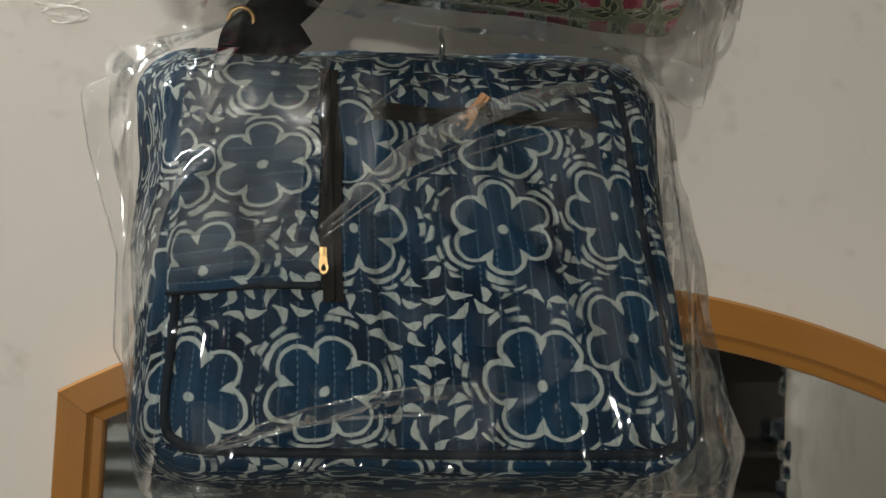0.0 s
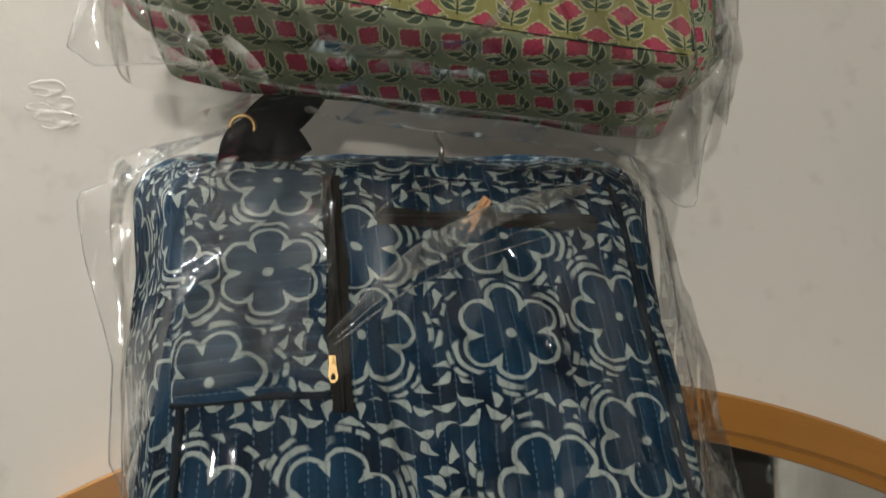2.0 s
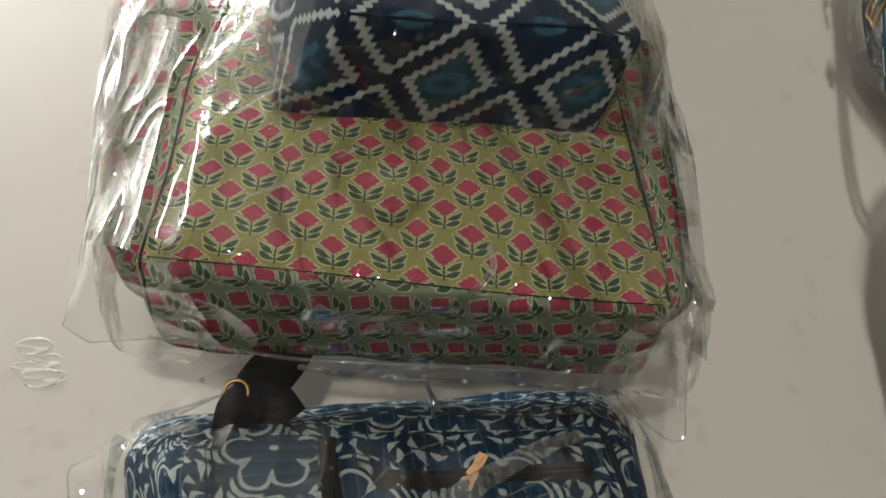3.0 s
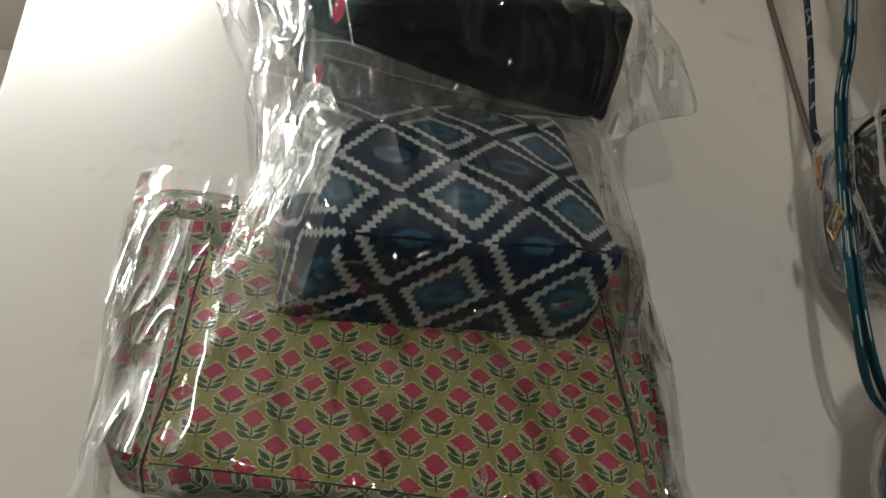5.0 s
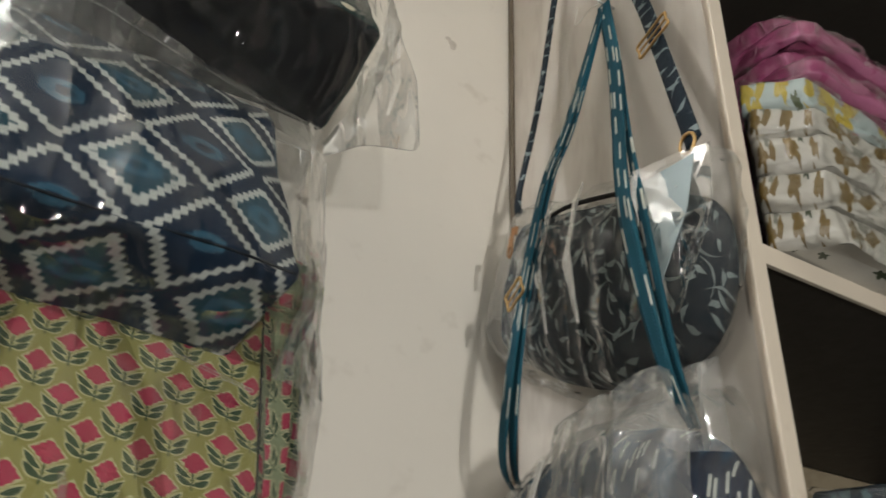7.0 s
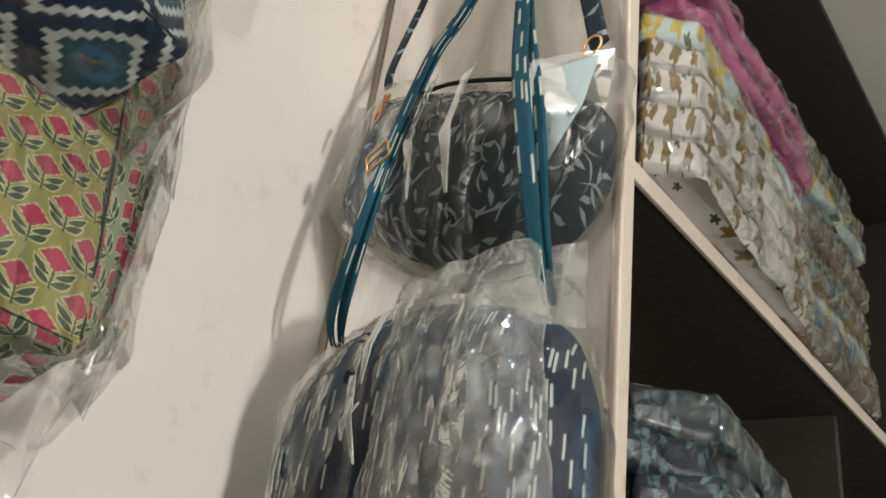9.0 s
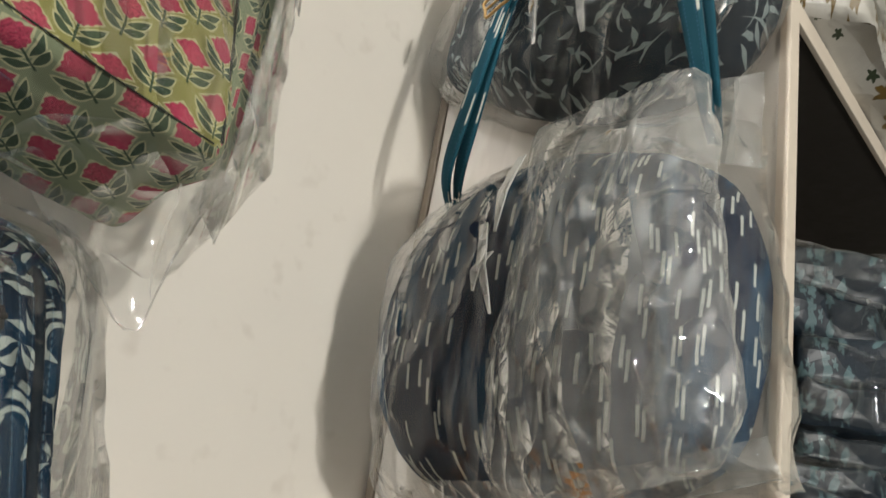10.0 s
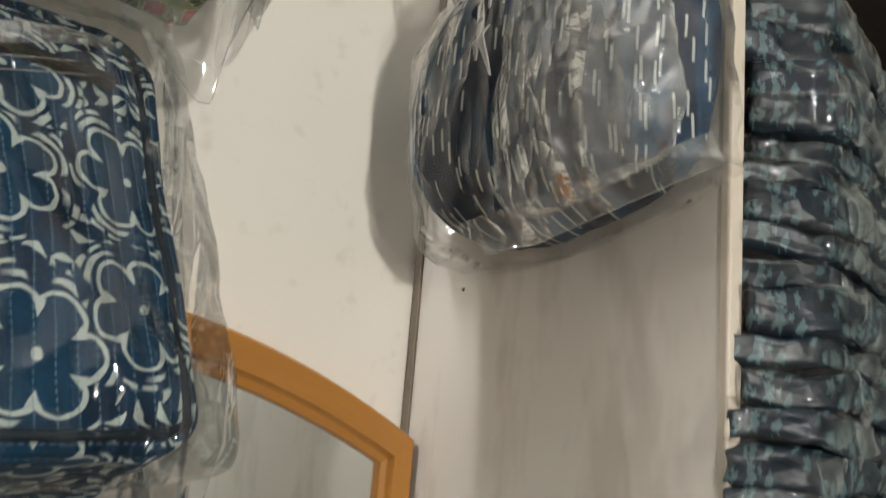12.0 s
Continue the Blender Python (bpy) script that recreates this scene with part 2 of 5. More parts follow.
def leafy_cloth(name):
    """Near-black indigo with grey leaf sprigs."""
    m = Mat(name)
    u, v = m.uv()
    wob = m.noise(m.vec(u, v), 40.0, 3.0) - 0.5
    wu, wv = u + wob * 0.012, v - wob * 0.01
    marks = None
    for scale, length, thick, bend in ((44.0, 0.010, 0.0034, 22.0), (22.0, 0.024, 0.0018, 26.0), (26.0, 0.022, 0.0016, -30.0)):
        x2, y2, qa, qb = m.cells(wu, wv, scale, 0.9)
        turn = qa * 6.28
        lx = x2 * turn.cos() + y2 * turn.sin()
        ly = y2 * turn.cos() - x2 * turn.sin() + lx * lx * bend
        leaf = ((lx / length).abs() + (ly / thick).abs()).below(1.0, 0.2) * qb.above(0.25, 0.05)
        marks = leaf if marks is None else marks.max(leaf)
    n = m.noise(m.vec(u, v), 30.0, 3.0)
    col = m.mix(marks * 0.8, m.mix(n, (0.008, 0.012, 0.018), (0.016, 0.026, 0.036)), (0.26, 0.31, 0.31))
    return m.finish(col, 0.7, m.bump(weave(m, u, v) * 0.3 + n, 0.3, 0.001), spec=0.12)


def dashed_cloth(name, ground, teal, pale=(0.50, 0.53, 0.50), columns=215.0, keep=0.68, length=24.0):
    """Woven upright dashes on navy with teal columns."""
    m = Mat(name)
    u, v = m.uv()
    col_i = (u * columns).floor()
    shift = m.white(m.vec(col_i, 3.0))
    row = v * length + shift * 7.0
    pick = m.white(m.vec(col_i, row.floor()))
    across = ((u * columns).frac() - 0.5).abs().below(0.30, 0.14)
    along = (row.frac() - 0.5).abs().below(0.32, 0.06)
    dash = across * along * pick.above(keep, 0.01)
    band = m.noise(m.vec(u * 1.0, v * 0.25), 22.0, 2.0).above(0.54, 0.06)
    fibre = m.noise(m.vec(u * 800.0, v * 60.0), 1.0, 2.0)
    stitch = ((u * columns * 0.5).frac() - 0.5).abs().below(0.06, 0.05) * (v / 0.004).frac().below(0.55, 0.1)
    base = m.mix(band, ground, teal)
    base = m.mix(stitch * 0.4, base, (0.05, 0.12, 0.2))
    c = m.mix(dash * (fibre * 0.4 + 0.65), base, pale)
    return m.finish(c, 0.75, m.bump(fibre, 0.3, 0.001), spec=0.12)


def dotted_cloth(name):
    """Dark bottle green with scattered off-white and red ovals."""
    m = Mat(name)
    u, v = m.uv()
    x, y, qa, qb = m.cells(u, v, 22.0, 0.55)
    oval = ((x / 0.0105) * (x / 0.0105) + (y / 0.0068) * (y / 0.0068)).below(1.0, 0.15)
    red = qa.above(0.62, 0.01)
    n = m.noise(m.vec(u, v), 40.0, 3.0)
    col = m.mix(oval * qb.above(0.3, 0.01), m.mix(n, (0.006, 0.020, 0.018), (0.020, 0.050, 0.045)), m.mix(red, (0.62, 0.58, 0.45), (0.40, 0.035, 0.06)))
    return m.finish(col, 0.7, m.bump(weave(m, u, v) * 0.3 + n, 0.3, 0.001), spec=0.12)


def maroon_cloth(name):
    """Black cloth with stepped maroon and brick motifs."""
    m = Mat(name)
    u, v = m.uv()
    us, vs = (u / 0.0035).floor() * 0.0035, (v / 0.003).floor() * 0.003
    p, q = (us / 0.11).frac() - 0.5, (vs / 0.075).frac() - 0.5
    d = p.abs() + q.abs()
    maroon = (d * 9.0).frac().below(0.52, 0.05) * d.below(0.42, 0.02)
    core = d.above(0.08, 0.01) * d.below(0.13, 0.01)
    n = m.noise(m.vec(u * 500.0, v * 60.0), 1.0, 2.0)
    col = m.mix(maroon * (n * 0.5 + 0.4), (0.010, 0.007, 0.009), (0.16, 0.014, 0.030))
    col = m.mix(core, col, (0.28, 0.12, 0.05))
    return m.finish(col, 0.6, m.bump(n, 0.3, 0.001), spec=0.12)


def folded_print(name, ground, marks, scale, keep, coat=0.35, second=None):
    """Folded cloth in clear film: blotched print under a glossy coat."""
    m = Mat(name)
    u, v = m.uv()
    wob = m.noise(m.vec(u, v), 50.0, 3.0) - 0.5
    x, y, qa, qb = m.cells(u + wob * 0.012, v + wob * 0.01, scale, 0.85)
    size = (qb * 0.5 + 0.25) / scale
    r = (x * x + y * y).sqrt()
    a = y.atan2(x)
    blot = (r / size - (a * 5.0).cos() * 0.28).below(0.85, 0.15) * qa.above(keep, 0.02)
    n = m.noise(m.coord(), 30.0, 4.0)
    col = m.mix(n, ground, tuple(k * 0.75 for k in ground))
    ink = marks if second is None else m.mix(qb.above(0.5, 0.02), marks, second)
    col = m.mix(blot, col, ink)
    crease = m.noise(m.coord(), 26.0, 5.0, 0.6, 1.2)
    relief = m.bump(m.facets(14.0, (0.6, 1.0, 2.2)) + crease * 0.3, 0.8, 0.007)
    return m.finish(col, 0.45, relief, coat=coat)


def clear_film(name, haze=0.05, crease=0.8, scale=16.0, gloss=1.0, rough=0.10, turn=(0.3, 0.6, 0.2), facet=0.0):
    """Thin clear polythene: mostly see-through, long sharp folds that glint, a faint milky veil."""
    m = Mat(name)
    c = m.coord()
    bend = m.node("ShaderNodeTexNoise", Vector=c, Scale=scale * 0.5, Detail=1.0)
    push = m.node("ShaderNodeVectorMath", Vector=bend.outputs["Color"])
    push.operation = "SCALE"
    push.inputs["Scale"].default_value = 0.5 / scale
    moved = m.tree.nodes.new("ShaderNodeVectorMath")
    moved.operation = "ADD"
    m.tree.links.new(c, moved.inputs[0])
    m.tree.links.new(push.outputs[0], moved.inputs[1])

    def folds(angles, pitch, long, sharp):
        """Long ridges with a sharp crest, running along one direction."""
        at = m.node("ShaderNodeMapping", Vector=moved.outputs[0], Rotation=angles, Scale=(1.0, 1.0, long)).outputs[0]
        n = m.noise(at, pitch, 1.0, 0.4)
        return (1.0 - (n * 2.0 - 1.0).abs()).op("POWER", sharp)
    first = folds(turn, scale, 0.20, 5.0)
    second = folds((turn[0] + 1.1, turn[1] + 0.5, 0.9), scale * 1.5, 0.25, 6.0)
    third = folds((turn[0] - 0.9, turn[1], 0.4), scale * 2.6, 0.30, 6.0)
    broad = m.noise(c, scale * 0.45, 2.0, 0.5)
    if facet:
        broad = broad * 0.5 + m.facets(scale * 1.1, (1.0, 1.0, 0.5), (0.4, 0.7, 0.3)) * facet + m.facets(scale * 2.4, (1.0, 1.0, 0.7), (0.9, 0.3, 0.8), 0.03) * (facet * 0.4)
    h = first * 0.50 + second * 0.30 + third * 0.14 + broad * 0.9
    normal = m.bump(h, 1.0, crease / (1.4 * scale))
    clear = m.node("ShaderNodeBsdfTransparent", Color=(0.975, 0.975, 0.965, 1))
    shine = m.node("ShaderNodeBsdfGlossy", Color=(1, 1, 1, 1), Roughness=rough, Normal=normal)
    veil = m.node("ShaderNodeBsdfTranslucent", Color=(0.80, 0.80, 0.77, 1))
    veil2 = m.node("ShaderNodeBsdfDiffuse", Color=(0.80, 0.80, 0.77, 1), Normal=normal)
    both = m.node("ShaderNodeMixShader", Fac=0.5)
    m.tree.links.new(veil.outputs[0], both.inputs[1])
    m.tree.links.new(veil2.outputs[0], both.inputs[2])
    body = m.node("ShaderNodeMixShader", Fac=(first * 0.9 + second * 0.7 + broad.above(0.52, 0.3) * 0.9 + 0.25) * haze)
    m.tree.links.new(clear.outputs[0], body.inputs[1])
    m.tree.links.new(both.outputs[0], body.inputs[2])
    f = m.node("ShaderNodeFresnel", IOR=1.45, Normal=normal)
    fac = (Val(m.tree, f.outputs[0]) * gloss).op("MINIMUM", 0.5)
    whole = m.node("ShaderNodeMixShader", Fac=fac)
    m.tree.links.new(body.outputs[0], whole.inputs[1])
    m.tree.links.new(shine.outputs[0], whole.inputs[2])
    m.tree.links.new(whole.outputs[0], m.out.inputs["Surface"])
    m.tree.nodes.remove(m.bsdf)
    return m.mat


def varnished_wood(name, colour):
    m = Mat(name)
    u, v = m.uv()
    grain = m.noise(m.vec(u * 6.0, v * 160.0), 1.0, 4.0, 0.6, 0.6)
    broad = m.noise(m.vec(u * 8.0, v * 20.0), 1.0, 3.0)
    col = m.mix(grain, tuple(k * 0.72 for k in colour), colour)
    col = m.mix(broad.above(0.5, 0.5) * 0.35, col, tuple(k * 0.6 for k in colour))
    return m.finish(col, 0.36, m.bump(grain, 0.12, 0.001), coat=0.3)


def glow(name, colour, strength):
    m = Mat(name)
    e = m.node("ShaderNodeEmission", Color=(*colour, 1), Strength=strength)
    m.tree.links.new(e.outputs[0], m.out.inputs["Surface"])
    m.tree.nodes.remove(m.bsdf)
    return m.mat


WALL = plaster("warm_white_paint", (0.70, 0.66, 0.59), (0.52, 0.47, 0.40), 0.68)
BOARD = plaster("worn_cream_laminate", (0.52, 0.475, 0.415), (0.36, 0.31, 0.26), 0.58, 0.45, 0.15, 0.35)
BOARD_EDGE = plaster("chipped_cream_edge", (0.66, 0.58, 0.48), (0.36, 0.27, 0.20), 0.62, 0.5)
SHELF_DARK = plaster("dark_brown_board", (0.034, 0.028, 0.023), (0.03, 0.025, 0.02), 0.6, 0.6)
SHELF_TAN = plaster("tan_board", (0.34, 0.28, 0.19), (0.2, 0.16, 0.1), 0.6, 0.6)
BATTEN = plaster("brown_gap", (0.13, 0.10, 0.07), (0.08, 0.06, 0.04), 0.6, 0.6)
# added closing walls, coloured dark to keep reflections in film and mirror low
ROOM_DARK = plaster("dark_closing_wall", (0.10, 0.08, 0.065), (0.05, 0.04, 0.03), 0.6, 0.5)
CEILING = plaster("white_ceiling_paint", (0.75, 0.72, 0.66), (0.6, 0.56, 0.5), 0.68)
PALE_WALL = plaster("pale_green_paint", (0.62, 0.66, 0.60), (0.5, 0.53, 0.48), 0.68)
FLOOR = plaster("grey_stone_floor", (0.16, 0.15, 0.14), (0.18, 0.16, 0.14), 0.6, 0.4)
WOOD = varnished_wood("honey_varnished_wood", (0.44, 0.185, 0.028))
BLOOM = flower_cloth("olive_blossom_cotton", (0.30, 0.29, 0.105), 0.0)
BLOOM_SIDE = flower_cloth("sage_blossom_cotton", (0.26, 0.30, 0.19), 0.95)
DIAMOND = diamond_cloth("toothed_diamond_cotton")
PETAL = petal_cloth("indigo_blossom_quilting", False)
PETAL_FRONT = petal_cloth("indigo_blossom_front", False, ((0.222, 0.153, 0.0), (0.238, 0.052, 0.09), (0.105, 0.046, 0.04), (0.027, 0.042, 0.13), (0.127, 0.152, 0.06), (0.230, 0.226, 0.11), (0.126, 0.218, 0.02), (0.302, 0.168, 0.08), (0.300, 0.080, 0.03)))
PETAL_POCKET = petal_cloth("indigo_blossom_pocket", True, ((0.068, 0.087, 0.0), (0.034, 0.012, 0.05), (0.074, 0.164, 0.09), (0.004, 0.084, 0.03)))
PETAL_ACROSS = petal_cloth("indigo_blossom_quilting_across", True)
LEAFY = leafy_cloth("black_leaf_cotton")
DASHED = dashed_cloth("navy_dashed_cotton", (0.004, 0.011, 0.032), (0.009, 0.046, 0.095), (0.55, 0.58, 0.54), 190.0, 0.80, 32.0)
STRAP = dashed_cloth("teal_dashed_webbing", (0.010, 0.060, 0.085), (0.014, 0.085, 0.12), (0.55, 0.55, 0.48), 230.0, 0.72, 22.0)
STRAP_LEAF = leafy_cloth("navy_leaf_webbing")
DOTTED = dotted_cloth("green_dotted_cotton")
MAROON = maroon_cloth("maroon_stepped_cotton")
BLACK = plain_cloth("black_cotton", (0.010, 0.010, 0.012))
BROWN_TAPE = plain_cloth("dark_zip_tape", (0.018, 0.016, 0.014))
NAVY_PIPE = plain_cloth("navy_piping", (0.008, 0.014, 0.022), 0.6)
THREAD = plain_cloth("white_thread", (0.6, 0.58, 0.52))
DARK_THREAD = plain_cloth("dark_seam", (0.03, 0.035, 0.03))
GOLD = plain_metal("brass", (0.62, 0.40, 0.17), 0.36)
ROSE = plain_metal("rose_gold", (0.50, 0.28, 0.15), 0.36)
STEEL = plain_metal("nickel", (0.6, 0.6, 0.6), 0.2)
CARD_SHEEN = plaster("pale_card_sheen", (0.32, 0.39, 0.40), (0.26, 0.31, 0.32), 0.6)
FILM = clear_film("clear_film", 0.010, 0.34, 7.0, 1.0, 0.05)
FILM_SIDE = clear_film("side_film", 0.10, 0.40, 9.0, 1.8, 0.05, (0.1, 0.2, 0.1))
FILM_THICK = clear_film("milky_film", 0.16, 0.34, 11.0, 1.3, 0.06, (0.2, -0.3, 0.2))
FILM_FOLD = clear_film("folded_film", 0.22, 0.26, 8.0, 1.5, 0.06, (0.1, 0.45, 0.1))
FILM_LOOSE = clear_film("crumpled_film", 0.020, 0.22, 8.0, 1.0, 0.06, (0.2, 0.3, 0.1))
FILM_HAZE = clear_film("hazy_film", 0.040, 0.03, 6.0, 0.2, 0.07, (0.2, 1.0, 0.2))
FILM_RIDGE = clear_film("film_ridge", 0.06, 0.10, 20.0, 1.4, 0.07)
FILM_CRUMPLE = clear_film("crushed_film", 0.030, 0.20, 8.0, 0.8, 0.05, (0.1, 0.5, 0.1), 1.0)
FILM_CLOUDY = clear_film("cloudy_film", 0.13, 0.46, 9.0, 1.5, 0.035, (0.1, -0.3, 0.1), 1.0)
FILM_PALE = clear_film("pale_fold_glint", 0.60, 0.30, 14.0, 1.2, 0.08)


# ---- mesh writing ----
def thing(name, place, label, category, group="", kind=""):
    ob = new(name)
    ob.location = place
    return tagged(ob, label, category, group, kind)


def part(name, bm, material, parent, label="", smooth=True):
    """Links a bmesh, in world metres, as one mesh object under its thing."""
    me = bpy.data.meshes.new(name)
    bm.to_mesh(me)
    bm.free()
    if smooth:
        me.shade_smooth()
    me.materials.append(material)
    ob = new(name, me)
    if parent is not None:
        base = parent
        shift = Vector((0, 0, 0))
        while base is not None:
            shift += base.location
            base = base.parent
        me.transform(Matrix.Translation(-shift))
        ob.parent = parent
    return tagged(ob, label)


def grid(fn, nu, nv, size=(1, 1), close=False):
    """A sheet: fn(u, v) for u and v from 0 to 1, with the map laid out over size metres."""
    bm = bmesh.new()
    uvl = bm.loops.layers.uv.new("UVMap")
    rows = [[bm.verts.new(fn(i / nu, j / nv)) for i in range(nu + 1)] for j in range(nv + 1)]
    for j in range(nv):
        for i in range(nu):
            f = bm.faces.new((rows[j][i], rows[j][i + 1], rows[j + 1][i + 1], rows[j + 1][i]))
            for loop, (a, b) in zip(f.loops, ((i, j), (i + 1, j), (i + 1, j + 1), (i, j + 1))):
                loop[uvl].uv = (a / nu * size[0], b / nv * size[1])
    return bm


def thicken(bm, depth):
    """Gives a sheet a back and rims."""
    bm.normal_update()
    bmesh.ops.solidify(bm, geom=bm.faces[:], thickness=depth)
    return bm


def box(lo, hi, bevel=0.002):
    bm = bmesh.new()
    bmesh.ops.create_cube(bm, size=1.0)
    lo, hi = Vector(lo), Vector(hi)
    for vert in bm.verts:
        vert.co = Vector([(lo[k] + hi[k]) / 2 + vert.co[k] * (hi[k] - lo[k]) for k in range(3)])
    if bevel:
        bmesh.ops.bevel(bm, geom=bm.edges[:], offset=bevel, segments=2, affect="EDGES", profile=0.5)
    uvl = bm.loops.layers.uv.new("UVMap")
    for f in bm.faces:
        n = f.normal
        k = max(range(3), key=lambda i: abs(n[i]))
        for loop in f.loops:
            c = loop.vert.co
            loop[uvl].uv = ((c.y, c.z), (c.x, c.z), (c.x, c.y))[k]
    return bm


def slab(corners, depth, bevel=0.0015):
    """A board: four corners in order, thickened along the face's normal."""
    bm = bmesh.new()
    c = [Vector(p) for p in corners]
    n = (c[1] - c[0]).cross(c[2] - c[1]).normalized() * depth
    vs = [bm.verts.new(p) for p in c] + [bm.verts.new(p + n) for p in c]
    for f in ((0, 1, 2, 3), (7, 6, 5, 4), (0, 4, 5, 1), (1, 5, 6, 2), (2, 6, 7, 3), (3, 7, 4, 0)):
        bm.faces.new([vs[i] for i in f])
    bmesh.ops.recalc_face_normals(bm, faces=bm.faces[:])
    if bevel:
        bmesh.ops.bevel(bm, geom=bm.edges[:], offset=bevel, segments=2, affect="EDGES", profile=0.5)
    uvl = bm.loops.layers.uv.new("UVMap")
    for f in bm.faces:
        for loop in f.loops:
            loop[uvl].uv = (loop.vert.co.x + loop.vert.co.y, loop.vert.co.z)
    return bm


def smooth_path(points, per=8, closed=False):
    pts = [Vector(p) for p in points]
    out = []
    n = len(pts)
    for i in range(n if closed else n - 1):
        p0, p1, p2, p3 = (pts[(i + k) % n] if closed else pts[max(0, min(n - 1, i + k))] for k in (-1, 0, 1, 2))
        for k in range(per):
            t = k / per
            out.append(0.5 * (2 * p1 + (p2 - p0) * t + (2 * p0 - 5 * p1 + 4 * p2 - p3) * t * t + (3 * p1 - p0 - 3 * p2 + p3) * t ** 3))
    if not closed:
        out.append(pts[-1])
    return out


def tube(points, radius, sides=8, closed=False, per=8):
    path = smooth_path(points, per, closed)
    n = len(path)
    bm = bmesh.new()
    uvl = bm.loops.layers.uv.new("UVMap")
    rings, side = [], None
    for i, p in enumerate(path):
        a = path[(i - 1) % n] if closed or i else path[0]
        b = path[(i + 1) % n] if closed or i < n - 1 else path[-1]
        along = (b - a).normalized()
        side = (along.orthogonal() if side is None else side - along * side.dot(along)).normalized()
        up = along.cross(side)
        rings.append([bm.verts.new(p + radius * (math.cos(6.2832 * k / sides) * side + math.sin(6.2832 * k / sides) * up)) for k in range(sides)])
    for i in range(n if closed else n - 1):
        for k in range(sides):
            f = bm.faces.new((rings[i][k], rings[i][(k + 1) % sides], rings[(i + 1) % n][(k + 1) % sides], rings[(i + 1) % n][k]))
            for loop in f.loops:
                loop[uvl].uv = (k * 0.002, i * 0.005)
    if not closed:
        bm.faces.new(rings[0][::-1])
        bm.faces.new(rings[-1])
    return bm


def ribbon(points, width, normal, thick=0.0018, per=10, twist=0.0, taper=1.0):
    """A flat strap along points; normal says which way its face looks."""
    path = smooth_path(points, per)
    n = len(path)
    normal = Vector(normal).normalized()
    bm = bmesh.new()
    uvl = bm.loops.layers.uv.new("UVMap")
    rings, run, runs = [], 0.0, []
    for i, p in enumerate(path):
        along = (path[min(n - 1, i + 1)] - path[max(0, i - 1)]).normalized()
        if i:
            run += (p - path[i - 1]).length
        runs.append(run)
        face = (normal - along * normal.dot(along)).normalized()
        face = Matrix.Rotation(twist * i / n, 3, along) @ face
        side = along.cross(face)
        cup = 0.12 * width
        w = width * min(1.0, taper + (1 - taper) * i / (0.25 * n))
        rings.append([bm.verts.new(p + side * (w / 2 * s) + face * (d + cup * (abs(s) - 0.5) * 0.4)) for s, d in ((-1, 0), (-0.5, 0.0006), (0, 0.0008), (0.5, 0.0006), (1, 0), (1, -thick), (0, -thick), (-1, -thick))])
    for i in range(n - 1):
        for k in range(8):
            f = bm.faces.new((rings[i][k], rings[i][(k + 1) % 8], rings[i + 1][(k + 1) % 8], rings[i + 1][k]))
            us = (0, 0.25, 0.5, 0.75, 1, 1, 0.5, 0)
            for loop, (kk, ii) in zip(f.loops, ((k, i), ((k + 1) % 8, i), ((k + 1) % 8, i + 1), (k, i + 1))):
                loop[uvl].uv = (us[kk] * width, runs[ii])
    bm.faces.new(rings[0][::-1])
    bm.faces.new(rings[-1])
    bmesh.ops.recalc_face_normals(bm, faces=bm.faces[:])
    return bm


